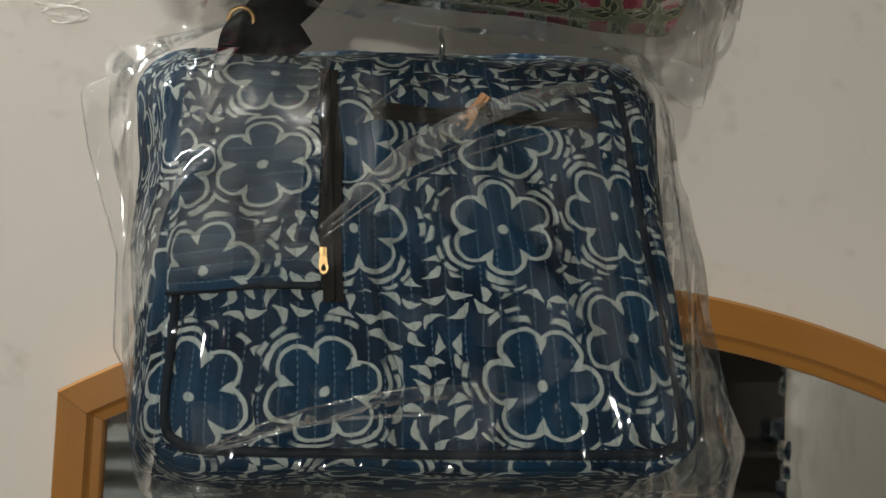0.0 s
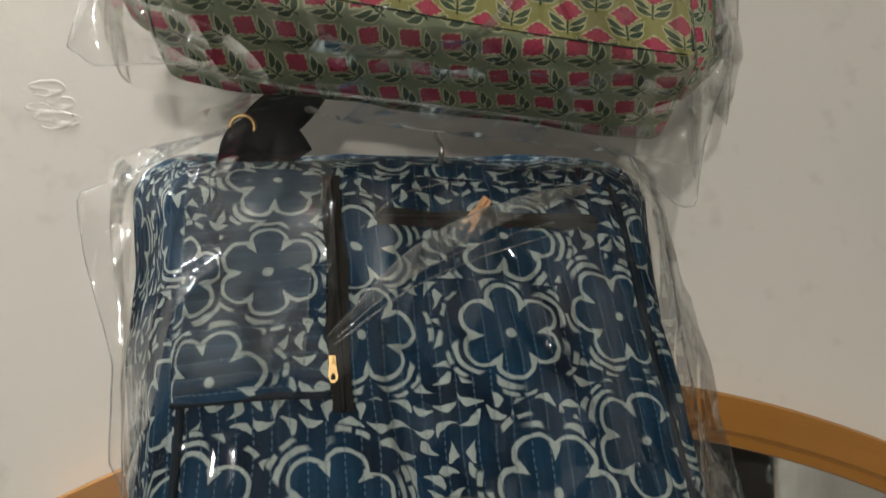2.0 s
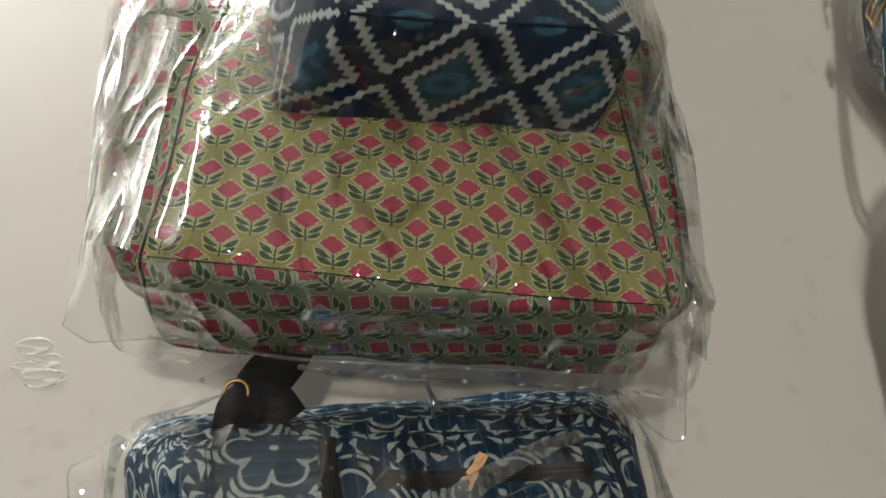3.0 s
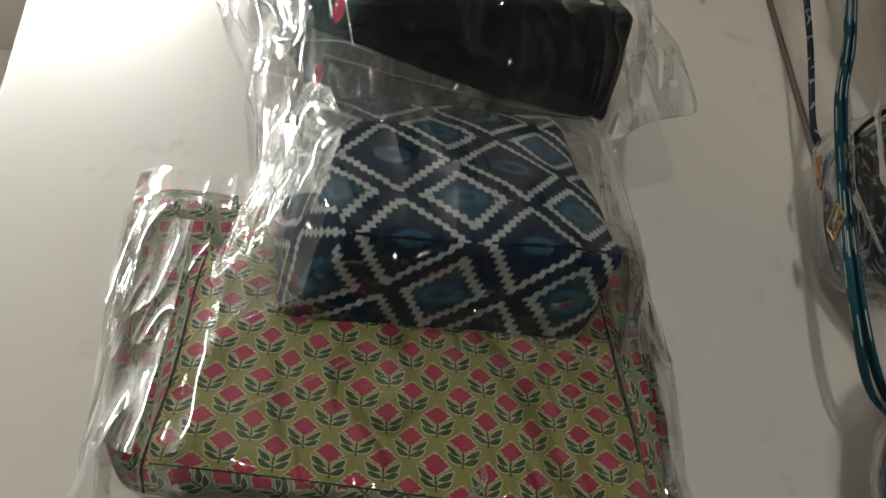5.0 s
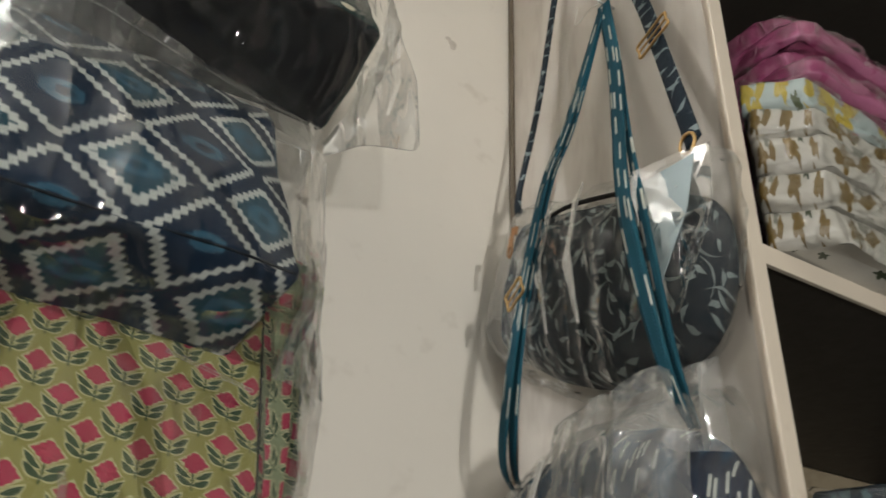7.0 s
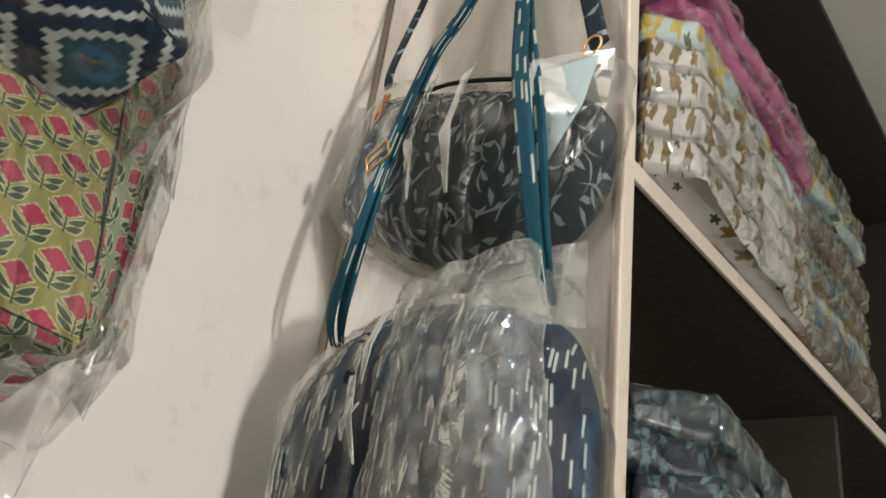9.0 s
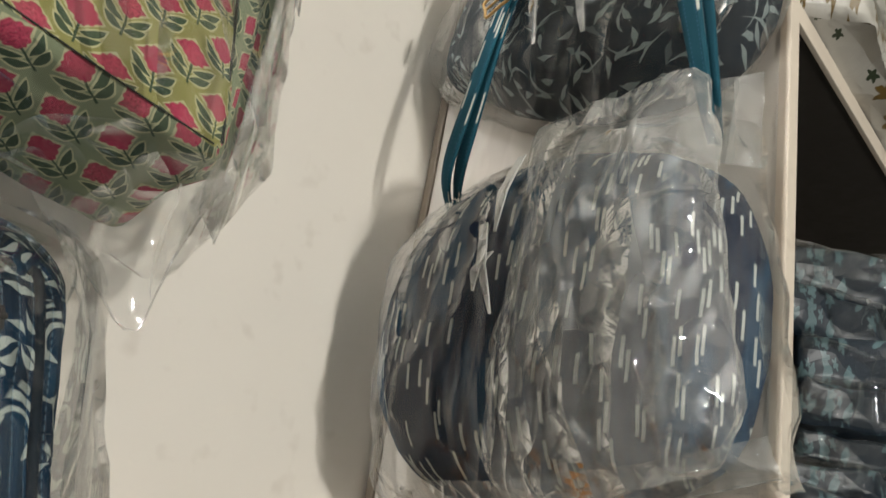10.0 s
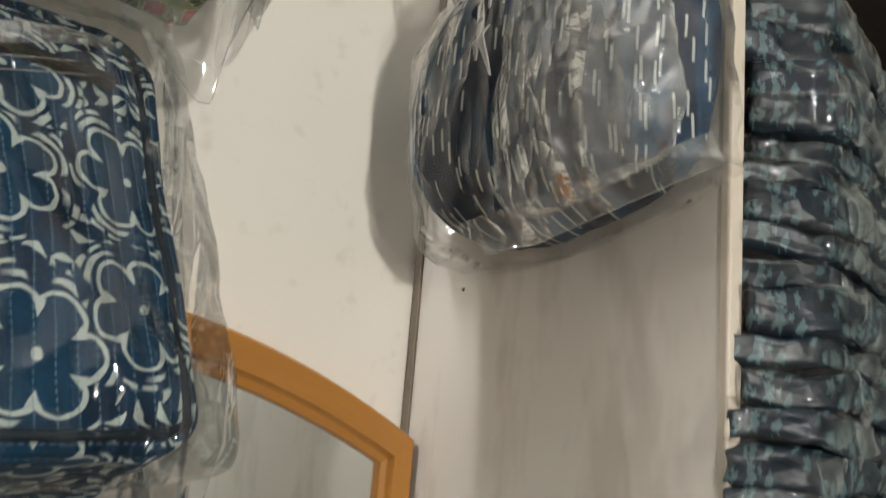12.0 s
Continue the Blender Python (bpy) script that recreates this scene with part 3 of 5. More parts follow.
class Soft:
    """A soft box with eight free corners: a left to right, b bottom to top, c back to front, each from -1 to 1."""

    def __init__(self, front, back, rounding=0.2, bulge=0.015, crumple=0.004, pitch=14.0, seed=0.0):
        self.front, self.back = [Vector(p) for p in front], [Vector(p) for p in back]  # TL TR BR BL
        self.rounding, self.bulge, self.crumple, self.pitch, self.seed = rounding, bulge, crumple, pitch, seed
        tl, tr, br, bl = self.front
        self.normal = ((tr - bl).cross(tl - br)).normalized()
        self.normal = self.normal if self.normal.y < 0 else -self.normal
        self.wide, self.high = ((tr - tl).length + (br - bl).length) / 2, ((tl - bl).length + (tr - br).length) / 2
        self.deep = sum((a - b).length for a, b in zip(self.front, self.back)) / 4

    def at(self, a, b, c, lift=0.0):
        r = self.rounding
        p = Vector((a, b, c))
        q = Vector([max(-1 + r, min(1 - r, k)) for k in p])
        d = p - q
        if d.length > 1e-6:
            p = q + d.normalized() * min(r, d.length)
        s, t, w = (p.x + 1) / 2, (p.y + 1) / 2, (p.z + 1) / 2

        def quad(k):
            return (k[0] * (1 - s) + k[1] * s) * t + (k[3] * (1 - s) + k[2] * s) * (1 - t)
        pos = quad(self.back) * (1 - w) + quad(self.front) * w
        swell = max(0.0, (1 - a * a)) * max(0.0, (1 - b * b))
        pos = pos + self.normal * (self.bulge * swell * max(0.0, c) + lift)
        if self.crumple:
            k = pos * self.pitch + Vector((self.seed, self.seed * 1.7, 0))
            pos = pos + noise.noise_vector(k) * self.crumple + noise.noise_vector(k * 2.7) * self.crumple * 0.35
        return pos

    def face(self, which, nu=28, nv=22, a=(-1, 1), b=(-1, 1), lift=0.0):
        la, lb = (lambda u: a[0] + (a[1] - a[0]) * u), (lambda v: b[0] + (b[1] - b[0]) * v)
        w, h, d = self.wide, self.high, self.deep
        fn = {"front": lambda u, v: self.at(la(u), lb(v), 1, lift), "back": lambda u, v: self.at(-la(u), lb(v), -1),
              "left": lambda u, v: self.at(-1, lb(v), la(u), lift), "right": lambda u, v: self.at(1, lb(v), -la(u), lift),
              "top": lambda u, v: self.at(la(u), 1, -lb(v), lift), "base": lambda u, v: self.at(la(u), -1, lb(v), lift)}[which]
        size = {"front": (w, h), "back": (w, h), "left": (d, h), "right": (d, h), "top": (w, d), "base": (w, d)}[which]
        return grid(fn, nu, nv, (size[0] * (a[1] - a[0]) / 2, size[1] * (b[1] - b[0]) / 2))

    def line(self, params, lift=0.001):
        return [self.at(*p, lift) for p in params]


def join(*bms):
    """One mesh out of several."""
    main = bms[0]
    for other in bms[1:]:
        me = bpy.data.meshes.new("joining")
        other.to_mesh(me)
        other.free()
        main.from_mesh(me)
        bpy.data.meshes.remove(me)
    return main


def film_shell(soft, nu=34, nv=28, faces=("front", "left", "right", "base")):
    return join(*[soft.face(k, nu if k in ("front", "base") else 12, nv if k != "base" else 12) for k in faces])


def film_flap(corner_points, nu=14, nv=10, ripple=0.006, seed=0.0, pitch=22.0):
    """A loose, crumpled sheet of film between four corners."""
    tl, tr, br, bl = [Vector(p) for p in corner_points]
    n = (tr - bl).cross(tl - br).normalized()

    def fn(u, v):
        p = (tl * (1 - u) + tr * u) * v + (bl * (1 - u) + br * u) * (1 - v)
        k = p * pitch + Vector((seed, 0, seed))
        return p + n * (noise.noise(k) * ripple + abs(noise.noise(k * 0.6)) * ripple) + noise.noise_vector(k * 1.9) * ripple * 0.3
    return grid(fn, nu, nv, ((tr - tl).length, (tl - bl).length))


def film_loft(one, two, nu=10, nv=36, ripple=0.004, seed=0.0, pitch=24.0, smooth=False, rim=0.0007):
    """A sheet of film drawn between two lines, with soft folds and a welded rim along the second."""
    def along(points):
        pts = smooth_path(points, 6) if smooth else [Vector(p) for p in points]
        runs = [0.0]
        for a, b in zip(pts, pts[1:]):
            runs.append(runs[-1] + (b - a).length)

        def at(k):
            want = k * runs[-1]
            for i in range(1, len(pts)):
                if want <= runs[i] + 1e-9:
                    return pts[i - 1].lerp(pts[i], (want - runs[i - 1]) / max(1e-9, runs[i] - runs[i - 1]))
            return pts[-1]
        return at, runs[-1]
    first, length = along(one)
    second, _ = along(two)

    def fn(u, v):
        p = first(v).lerp(second(v), u)
        k = p * pitch + Vector((seed, 0, seed))
        fold = 1 - abs(noise.noise(Vector((k.x * 1.6, k.y * 1.6, k.z * 0.5)))) * 2
        return p + Vector((0, -1, 0)) * fold * ripple * (0.35 + math.sin(math.pi * u)) + noise.noise_vector(k * 1.7) * ripple * 0.3
    bm = grid(fn, nu, nv, ((first(0.5) - second(0.5)).length, length))
    if rim:
        bm = join(bm, tube([fn(1.0, k / nv) for k in range(nv + 1)], rim, 5, per=1))
    return bm


def zip_pull(parent, place, down, facing, length=0.032, width=0.012, metal=None):
    """A slider with a long pull tab that has a slot."""
    metal = metal or ROSE
    down, facing = Vector(down).normalized(), Vector(facing).normalized()
    side = down.cross(facing).normalized()
    place = Vector(place)

    def put(x, y, z):
        return place + side * x + down * y + facing * z
    outline = []
    for k in range(20):
        a = 6.2832 * k / 20
        outline.append((math.cos(a) * width / 2 * (1.0 if math.sin(a) > 0 else 0.8), length / 2 + math.sin(a) * length / 2))
    bm = bmesh.new()
    inner = [(x * 0.55, length * 0.70 + (y - length / 2) * 0.34) for x, y in outline]
    vo = [[bm.verts.new(put(x, y, z)) for x, y in outline] for z in (0.004, 0.006)]
    vi = [[bm.verts.new(put(x, y, z)) for x, y in inner] for z in (0.004, 0.006)]
    for k in range(20):
        j = (k + 1) % 20
        bm.faces.new((vo[1][k], vo[1][j], vi[1][j], vi[1][k]))
        bm.faces.new((vo[0][j], vo[0][k], vi[0][k], vi[0][j]))
        bm.faces.new((vo[0][k], vo[0][j], vo[1][j], vo[1][k]))
        bm.faces.new((vi[0][j], vi[0][k], vi[1][k], vi[1][j]))
    bmesh.ops.recalc_face_normals(bm, faces=bm.faces[:])
    pull = part("zip_pull", bm, metal, parent, "rose-gold metal zip pull", False)
    bm = bmesh.new()
    for (x0, x1, y0, y1, z0, z1) in ((-0.004, 0.004, -0.009, 0.001, 0.0, 0.003), (-0.0013, 0.0013, -0.007, 0.003, 0.003, 0.0060)):
        k = width / 0.012
        vs = [bm.verts.new(put(x * k, y * k, z)) for x in (x0, x1) for y in (y0, y1) for z in (z0, z1)]
        bmesh.ops.convex_hull(bm, input=vs)
    part("slider", bm, metal, pull, "", False)


# ---- the setting ----
WALL_Y = 0.747
CORNER, EDGE = Vector((0.576, 0.743, 0)), Vector((0.521, 0.338, 0))
ALONG = (EDGE - CORNER).normalized()
OUT = Vector((ALONG.y, -ALONG.x, 0)).normalized()
OUT = OUT if OUT.x < 0 else -OUT
ROOM = (-1.9, 2.6, -2.4, 2.85)  # west, east, south, height


def pp(s, n, z):
    """A place by the side board: s from the corner outwards, n off its face, height z."""
    p = CORNER + ALONG * s + OUT * n
    return Vector((p.x, p.y, z))


def setting(name, bm, material, label, category):
    ob = part(name, bm, material, None, label, False)
    return tagged(ob, label, category, kind="structure")


west, east, south, high = ROOM
LINTEL = 2.425
setting("wall_north", join(box((-0.465, WALL_Y, 0), (east, WALL_Y + 0.19, high), 0.004), box((west, WALL_Y, LINTEL), (-0.465, WALL_Y + 0.19, high), 0.0)), WALL, "warm white painted wall with faint smudges", "wall")
setting("wall_recess", box((west, WALL_Y + 0.19, 0), (-0.30, WALL_Y + 0.34, high), 0), WALL, "warm white back wall of a recess", "wall")
setting("wall_west", box((west - 0.1, south, 0), (west, WALL_Y + 0.34, high), 0), ROOM_DARK, "unseen side wall, coloured dark to dim the film's reflections", "wall")
setting("wall_east", box((east, south, 0), (east + 0.1, WALL_Y + 0.34, high), 0), PALE_WALL, "pale green painted side wall", "wall")
setting("wall_south", box((west, south - 0.1, 0), (east, south, high), 0), ROOM_DARK, "closing wall, coloured dark to dim the film's reflections", "wall")
setting("floor", box((west, south, -0.1), (east, WALL_Y + 0.34, 0), 0), FLOOR, "dark grey stone floor", "floor")
setting("ceiling", box((west, south, high), (east, WALL_Y + 0.34, high + 0.1), 0), CEILING, "white painted ceiling", "ceiling")

setting("wall_pier", box((2.13, south, 0), (east, south + 0.36, high), 0.003), PALE_WALL, "pale green painted pier beside the dark shelves", "wall")

# flaked spot and lump in the wall's paint
bm = bmesh.new()
for x, z, r in ((0.470, 2.452, 0.006), (0.462, 2.458, 0.004), (0.4705, 2.444, 0.004)):
    ret = bmesh.ops.create_icosphere(bm, subdivisions=2, radius=r)
    for vert in ret["verts"]:
        vert.co = Vector((x + vert.co.x * 1.3, WALL_Y + vert.co.y * 0.35, z + vert.co.z)) + noise.noise_vector(vert.co * 400) * 0.0015
setting("wall_flake", bm, BOARD, "small flaked paint spot on the white wall", "paint flake")
bm = bmesh.new()
for x, z, r in ((-0.338, 1.687, 0.01), (-0.324, 1.673, 0.008), (-0.328, 1.657, 0.011), (-0.344, 1.667, 0.007), (-0.317, 1.657, 0.008)):
    ret = bmesh.ops.create_icosphere(bm, subdivisions=3, radius=r)
    for vert in ret["verts"]:
        vert.co = Vector((x + vert.co.x * 1.8, WALL_Y + vert.co.y * 0.025, z + vert.co.z * 0.8)) + noise.noise_vector(vert.co * 120) * 0.0012
lump = setting("wall_lump", bm, WALL, "low bumps in the white wall plaster", "wall bump")
lump.data.shade_smooth()

# ---- shelf unit beside the wall ----
shelf = thing("shelf_unit", (0.9, 0.54, 0), "cream laminate shelf unit with dark compartments and a worn side", "shelf")
TH = 0.018
part("side_board", slab([pp(0, 0, 0), pp(0.404, 0, 0), pp(0.404, 0, 2.8), pp(0, 0, 2.8)], -TH if (pp(0.4, 0, 0) - pp(0, 0, 0)).cross(Vector((0, 0, 1))).dot(OUT) > 0 else TH), BOARD, shelf, "worn cream laminate side board with smudges", False)
part("edge_strip", join(slab([pp(0.404, 0.001, 0), pp(0.409, 0.001, 0), pp(0.409, 0.001, 2.8), pp(0.404, 0.001, 2.8)], 0.0), box((EDGE.x + 0.0005, EDGE.y - 0.003, 0.0), (EDGE.x + TH + 0.002, EDGE.y + 0.006, 2.8), 0.0015)), BOARD_EDGE, shelf, "cream edging strip, chipped and rubbed", False)
part("corner_batten", slab([pp(-0.002, 0.0, 0), pp(0.010, 0.0, 0), pp(0.010, 0.0, 2.8), pp(-0.002, 0.0, 2.8)], 0.004 if (pp(0.4, 0, 0) - pp(0, 0, 0)).cross(Vector((0, 0, 1))).dot(OUT) > 0 else -0.004), BATTEN, shelf, "thin brown batten in the corner", False)
X0, X1, YF, YB = 0.562, 2.3, 0.342, WALL_Y - 0.01


def shelf_slab(z, y0, y1, depth):
    """A board whose near end follows the slanting side board."""
    def lean(y):
        return CORNER.x + (EDGE.x - CORNER.x) * (y - CORNER.y) / (EDGE.y - CORNER.y) + TH + 0.002
    return slab([(lean(y0), y0, z - depth), (X1, y0, z - depth), (X1, y1, z - depth), (lean(y1), y1, z - depth)], depth, 0.0008)


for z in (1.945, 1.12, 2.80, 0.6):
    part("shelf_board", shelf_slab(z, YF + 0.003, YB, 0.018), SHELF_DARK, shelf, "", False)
    if z < 2.5:
        part("board_edge", shelf_slab(z + 0.001, YF - 0.002, YF + 0.003, 0.020), BOARD_EDGE, shelf, "cream edging on a shelf board", False)
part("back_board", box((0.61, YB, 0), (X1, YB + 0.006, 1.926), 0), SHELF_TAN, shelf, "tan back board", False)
# upper part takes the dark material to paint in the compartment's shade
part("back_board", box((0.61, YB, 1.9465), (X1, YB + 0.006, 2.78), 0), SHELF_DARK, shelf, "back board, coloured dark for the upper compartment's shade", False)
part("divider", box((1.30, YF + 0.03, 0), (1.318, YB, 1.926), 0.001), SHELF_DARK, shelf, "dark upright divider", False)
part("far_side", box((X1, YF, 0), (X1 + 0.018, YB, 2.8), 0.001), SHELF_DARK, shelf, "", False)


# ---- mirror with an arched wooden frame ----
def arch(x):
    """Height of the frame's outer edge above its corners."""
    k = (x - 0.142) / 0.44
    return 1.318 + 0.118 * (1 - k * k)


mirror = thing("wall_mirror", (0.142, 0.73, 0.7), "wall mirror in an arched honey-coloured wooden frame", "mirror")
XL, XR, RW = -0.298, 0.566, 0.046


def rail(points_out, points_in, y0, y1):
    """A frame member between two lines, with a stepped inner lip."""
    bm = bmesh.new()
    uvl = bm.loops.layers.uv.new("UVMap")
    rings, run = [], 0.0
    for i, (o, k) in enumerate(zip(points_out, points_in)):
        o, k = Vector(o), Vector(k)
        if i:
            run += (o - Vector(points_out[i - 1])).length
        prof = ((0.0, y1), (0.0, y0 + 0.004), (0.06, y0), (0.70, y0), (0.76, y0 + 0.005), (0.80, y0 + 0.007), (0.97, y0 + 0.009), (1.0, y0 + 0.012), (1.0, y1))
        ring = []
        for w, y in prof:
            p = o * (1 - w) + k * w
            ring.append((bm.verts.new((p.x, y, p.y)), (run, w * RW)))
        rings.append(ring)
    for r0, r1 in zip(rings, rings[1:]):
        for k in range(len(r0)):
            j = (k + 1) % len(r0)
            quad = (r0[k], r1[k], r1[j], r0[j])
            f = bm.faces.new([q[0] for q in quad])
            for loop, q in zip(f.loops, quad):
                loop[uvl].uv = q[1]
    for r, flip in ((rings[0], 1), (rings[-1], -1)):
        bm.faces.new([q[0] for q in r][::flip])
    bmesh.ops.recalc_face_normals(bm, faces=bm.faces[:])
    return bm


xs = [XL + (XR - XL) * k / 40 for k in range(41)]
xin = [XL + RW * 0.86 + (XR - XL - 2 * RW * 0.86) * k / 40 for k in range(41)]
MY0, MY1 = 0.712, 0.744
part("top_rail", rail([(x, arch(x)) for x in xs], [(x, arch(x) - RW) for x in xin], MY0, MY1), WOOD, mirror, "arched varnished top rail", False)
part("stile", rail([(XL, 0.62), (XL, arch(XL) - 0.0006)], [(XL + RW * 0.86, 0.62), (XL + RW * 0.86, arch(xin[0]) - RW - 0.0006)], MY0 + 0.0006, MY1), WOOD, mirror, "", False)
part("stile", rail([(XR, arch(XR) - 0.0006), (XR, 0.62)], [(XR - RW * 0.86, arch(xin[-1]) - RW - 0.0006), (XR - RW * 0.86, 0.62)], MY0 + 0.0006, MY1), WOOD, mirror, "", False)
part("bottom_rail", box((XL, MY0, 0.575), (XR, MY1, 0.62), 0.003), WOOD, mirror, "", False)
bm = bmesh.new()
top = [bm.verts.new((x, MY0 + 0.016, arch(x) - RW + 0.004)) for x in xin]
low = [bm.verts.new((x, MY0 + 0.016, 0.61)) for x in xin]
for k in range(40):
    bm.faces.new((low[k], low[k + 1], top[k + 1], top[k]))
m = Mat("silvered_glass")
dust = m.noise(m.coord(), 8.0, 5.0)
part("mirror_glass", thicken(bm, 0.004), m.finish((0.82, 0.86, 0.84), dust * 0.05 + 0.01, None, 1.0), mirror, "plain silvered mirror glass", False)

# ---- tube light fixed to the wall ----
lamp = thing("tube_light", (-0.8, 0.70, 2.47), "white wall-mounted fluorescent batten light, switched on", "lamp")
part("batten", box((-1.50, 0.716, 2.478), (-0.278, WALL_Y, 2.520), 0.004), CEILING, lamp, "white enamelled batten", False)
part("end_cap", box((-0.290, 0.680, 2.482), (-0.270, 0.7155, 2.516), 0.003), BOARD, lamp, "grey plastic end cap", False)
part("tube", tube([(-1.46, 0.697, 2.499), (-0.8, 0.697, 2.499), (-0.291, 0.697, 2.499)], 0.013, 12), glow("tube_glow", (0.95, 0.98, 1.0), TUBE_GLOW), lamp, "glowing white tube")

bulb_lamp = thing("wall_bulb", (BULB[0], south, BULB[2]), "round white wall lamp, switched on", "lamp")
part("lamp_base", box((BULB[0] - 0.06, south, BULB[2] - 0.06), (BULB[0] + 0.06, south + 0.03, BULB[2] + 0.06), 0.004), CEILING, bulb_lamp, "white plastic base", False)
bm = bmesh.new()
bmesh.ops.create_uvsphere(bm, u_segments=20, v_segments=12, radius=0.05)
for vert in bm.verts:
    vert.co += Vector((BULB[0], south + 0.075, BULB[2]))
part("globe", bm, glow("bulb_glow", (1.0, 0.94, 0.84), 20.0), bulb_lamp, "glowing white globe")

board_mark = bmesh.new()
for s, z, r in ((0.087, 1.487, 0.0028), (0.395, 1.90, 0.002)):
    ret = bmesh.ops.create_icosphere(board_mark, subdivisions=2, radius=r)
    for vert in ret["verts"]:
        vert.co = pp(s + vert.co.x, 0.0002 + vert.co.y * 0.2, z + vert.co.z * 0.7)
setting("board_mark", board_mark, SHELF_DARK, "small dark nail holes in the cream board", "nail hole")


# ---- bags hung one above the other on the wall ----
def seam(parent, soft, params, radius, material, name="seam", lift=0.0005):
    return part(name, tube(soft.line(params, lift), radius, 6, per=4), material, parent)


def indigo_satchel():
    bag = thing("shoulder_bag", (0.0, 0.66, 1.60), "indigo quilted shoulder bag, white blossom print, in clear plastic", "bag")
    s = Soft([(-0.172, 0.575, 1.582), (0.158, 0.588, 1.590), (0.190, 0.472, 1.322), (-0.145, 0.476, 1.310)],
             [(-0.226, 0.648, 1.606), (0.206, 0.692, 1.628), (0.220, 0.640, 1.272), (-0.195, 0.600, 1.264)], 0.22, 0.014, 0.004, 13.0, 3.0)
    part("front_panel", s.face("front", 60, 46), PETAL_FRONT, bag, "indigo quilted front with off-white blossoms")
    part("side_gusset", s.face("left", 14, 40), PETAL, bag)
    part("side_gusset", s.face("right", 14, 40), PETAL, bag)
    part("base_panel", s.face("base", 50, 14), PETAL_ACROSS, bag)
    part("top_panel", s.face("top", 50, 14), PETAL, bag)
    part("back_panel", s.face("back", 16, 12), PETAL, bag)
    edge = [(-0.93, 0.15, 1), (-0.95, -0.4, 1), (-0.95, -0.8, 1), (-0.88, -0.93, 1), (-0.7, -0.965, 1), (0, -0.965, 1), (0.7, -0.965, 1), (0.9, -0.93, 1), (0.965, -0.8, 1), (0.965, 0, 1), (0.965, 0.8, 1), (0.93, 0.95, 1)]
    seam(bag, s, edge, 0.0030, NAVY_PIPE, "piping", 0.001)
    flap = part("side_pocket", s.face("front", 26, 34, (-1.0, -0.37), (-0.26, 0.985), 0.007), PETAL_POCKET, bag, "overlapping pocket panel quilted crosswise")
    part("pocket_hem", tube(s.line([(-1.0, -0.26, 1), (-0.6, -0.26, 1), (-0.37, -0.26, 1)], 0.006), 0.0024, 6), NAVY_PIPE, bag)
    part("zip_tape", s.face("front", 6, 30, (-0.365, -0.285), (-0.32, 0.96), 0.003), BROWN_TAPE, bag, "dark brown zip tape")
    part("zip_teeth", tube(s.line([(-0.33, -0.32, 1), (-0.33, 0.3, 1), (-0.33, 0.95, 1)], 0.0045), 0.0018, 6), BROWN_TAPE, bag)
    part("zip_tape", s.face("front", 30, 5, (-0.14, 0.80), (0.60, 0.70), 0.002), BROWN_TAPE, bag, "dark brown zip tape")
    part("zip_teeth", tube(s.line([(-0.14, 0.65, 1), (0.3, 0.65, 1), (0.80, 0.65, 1)], 0.0035), 0.0016, 6), BROWN_TAPE, bag)
    zip_pull(bag, s.at(0.30, 0.70, 1, 0.004), (-0.55, 0, -0.85), s.normal, 0.026, 0.011)
    zip_pull(bag, s.at(-0.355, -0.13, 1, 0.006), (0.1, 0, -1), s.normal, 0.013, 0.0065, GOLD)
    # handle stub, ring and hanging loop
    part("strap", ribbon([(-0.118, 0.60, 1.590), (-0.112, 0.605, 1.618), (-0.095, 0.63, 1.650), (-0.075, 0.66, 1.70), (-0.05, 0.69, 1.76)], 0.040, (0.1, -1, 0.1)), BLACK, bag, "black webbing strap")
    part("strap_fold", ribbon([(-0.128, 0.592, 1.575), (-0.124, 0.585, 1.600), (-0.105, 0.59, 1.607), (-0.09, 0.60, 1.590)], 0.034, (0.0, -1, 0.2), 0.003), BLACK, bag)
    ring = [Vector((-0.128 + 0.009 * math.cos(a), 0.588, 1.612 + 0.009 * math.sin(a))) for a in [6.2832 * k / 10 for k in range(10)]]
    part("ring", tube(ring, 0.0018, 8, True, 4), GOLD, bag, "brass ring")
    part("hook", tube([(0.020, 0.60, 1.585), (0.020, 0.585, 1.60), (0.018, 0.60, 1.612), (0.018, 0.64, 1.63)], 0.0022, 8), STEEL, bag, "nickel snap hook")
    cover = Soft([(-0.215, 0.560, 1.590), (0.175, 0.575, 1.600), (0.205, 0.448, 1.315), (-0.140, 0.452, 1.285)],
                 [(-0.232, 0.640, 1.590), (0.192, 0.640, 1.630), (0.212, 0.620, 1.275), (-0.205, 0.635, 1.272)], 0.18, 0.012, 0.007, 15.0, 8.0)
    part("plastic_cover", film_shell(cover), FILM, bag, "clear creased plastic cover")
    part("cover_side", film_loft([(-0.150, 0.585, 1.606), (-0.205, 0.600, 1.595), (-0.205, 0.60, 1.50), (-0.195, 0.60, 1.42), (-0.180, 0.58, 1.36), (-0.135, 0.55, 1.30), (-0.115, 0.55, 1.275)],
                                 [(-0.119, 0.600, 1.622), (-0.254, 0.620, 1.563), (-0.246, 0.620, 1.518), (-0.212, 0.60, 1.437), (-0.202, 0.58, 1.368), (-0.150, 0.55, 1.300), (-0.127, 0.55, 1.270)], 8, 60, 0.003, 19.0), FILM_SIDE, bag, "loose pointed side of clear film")
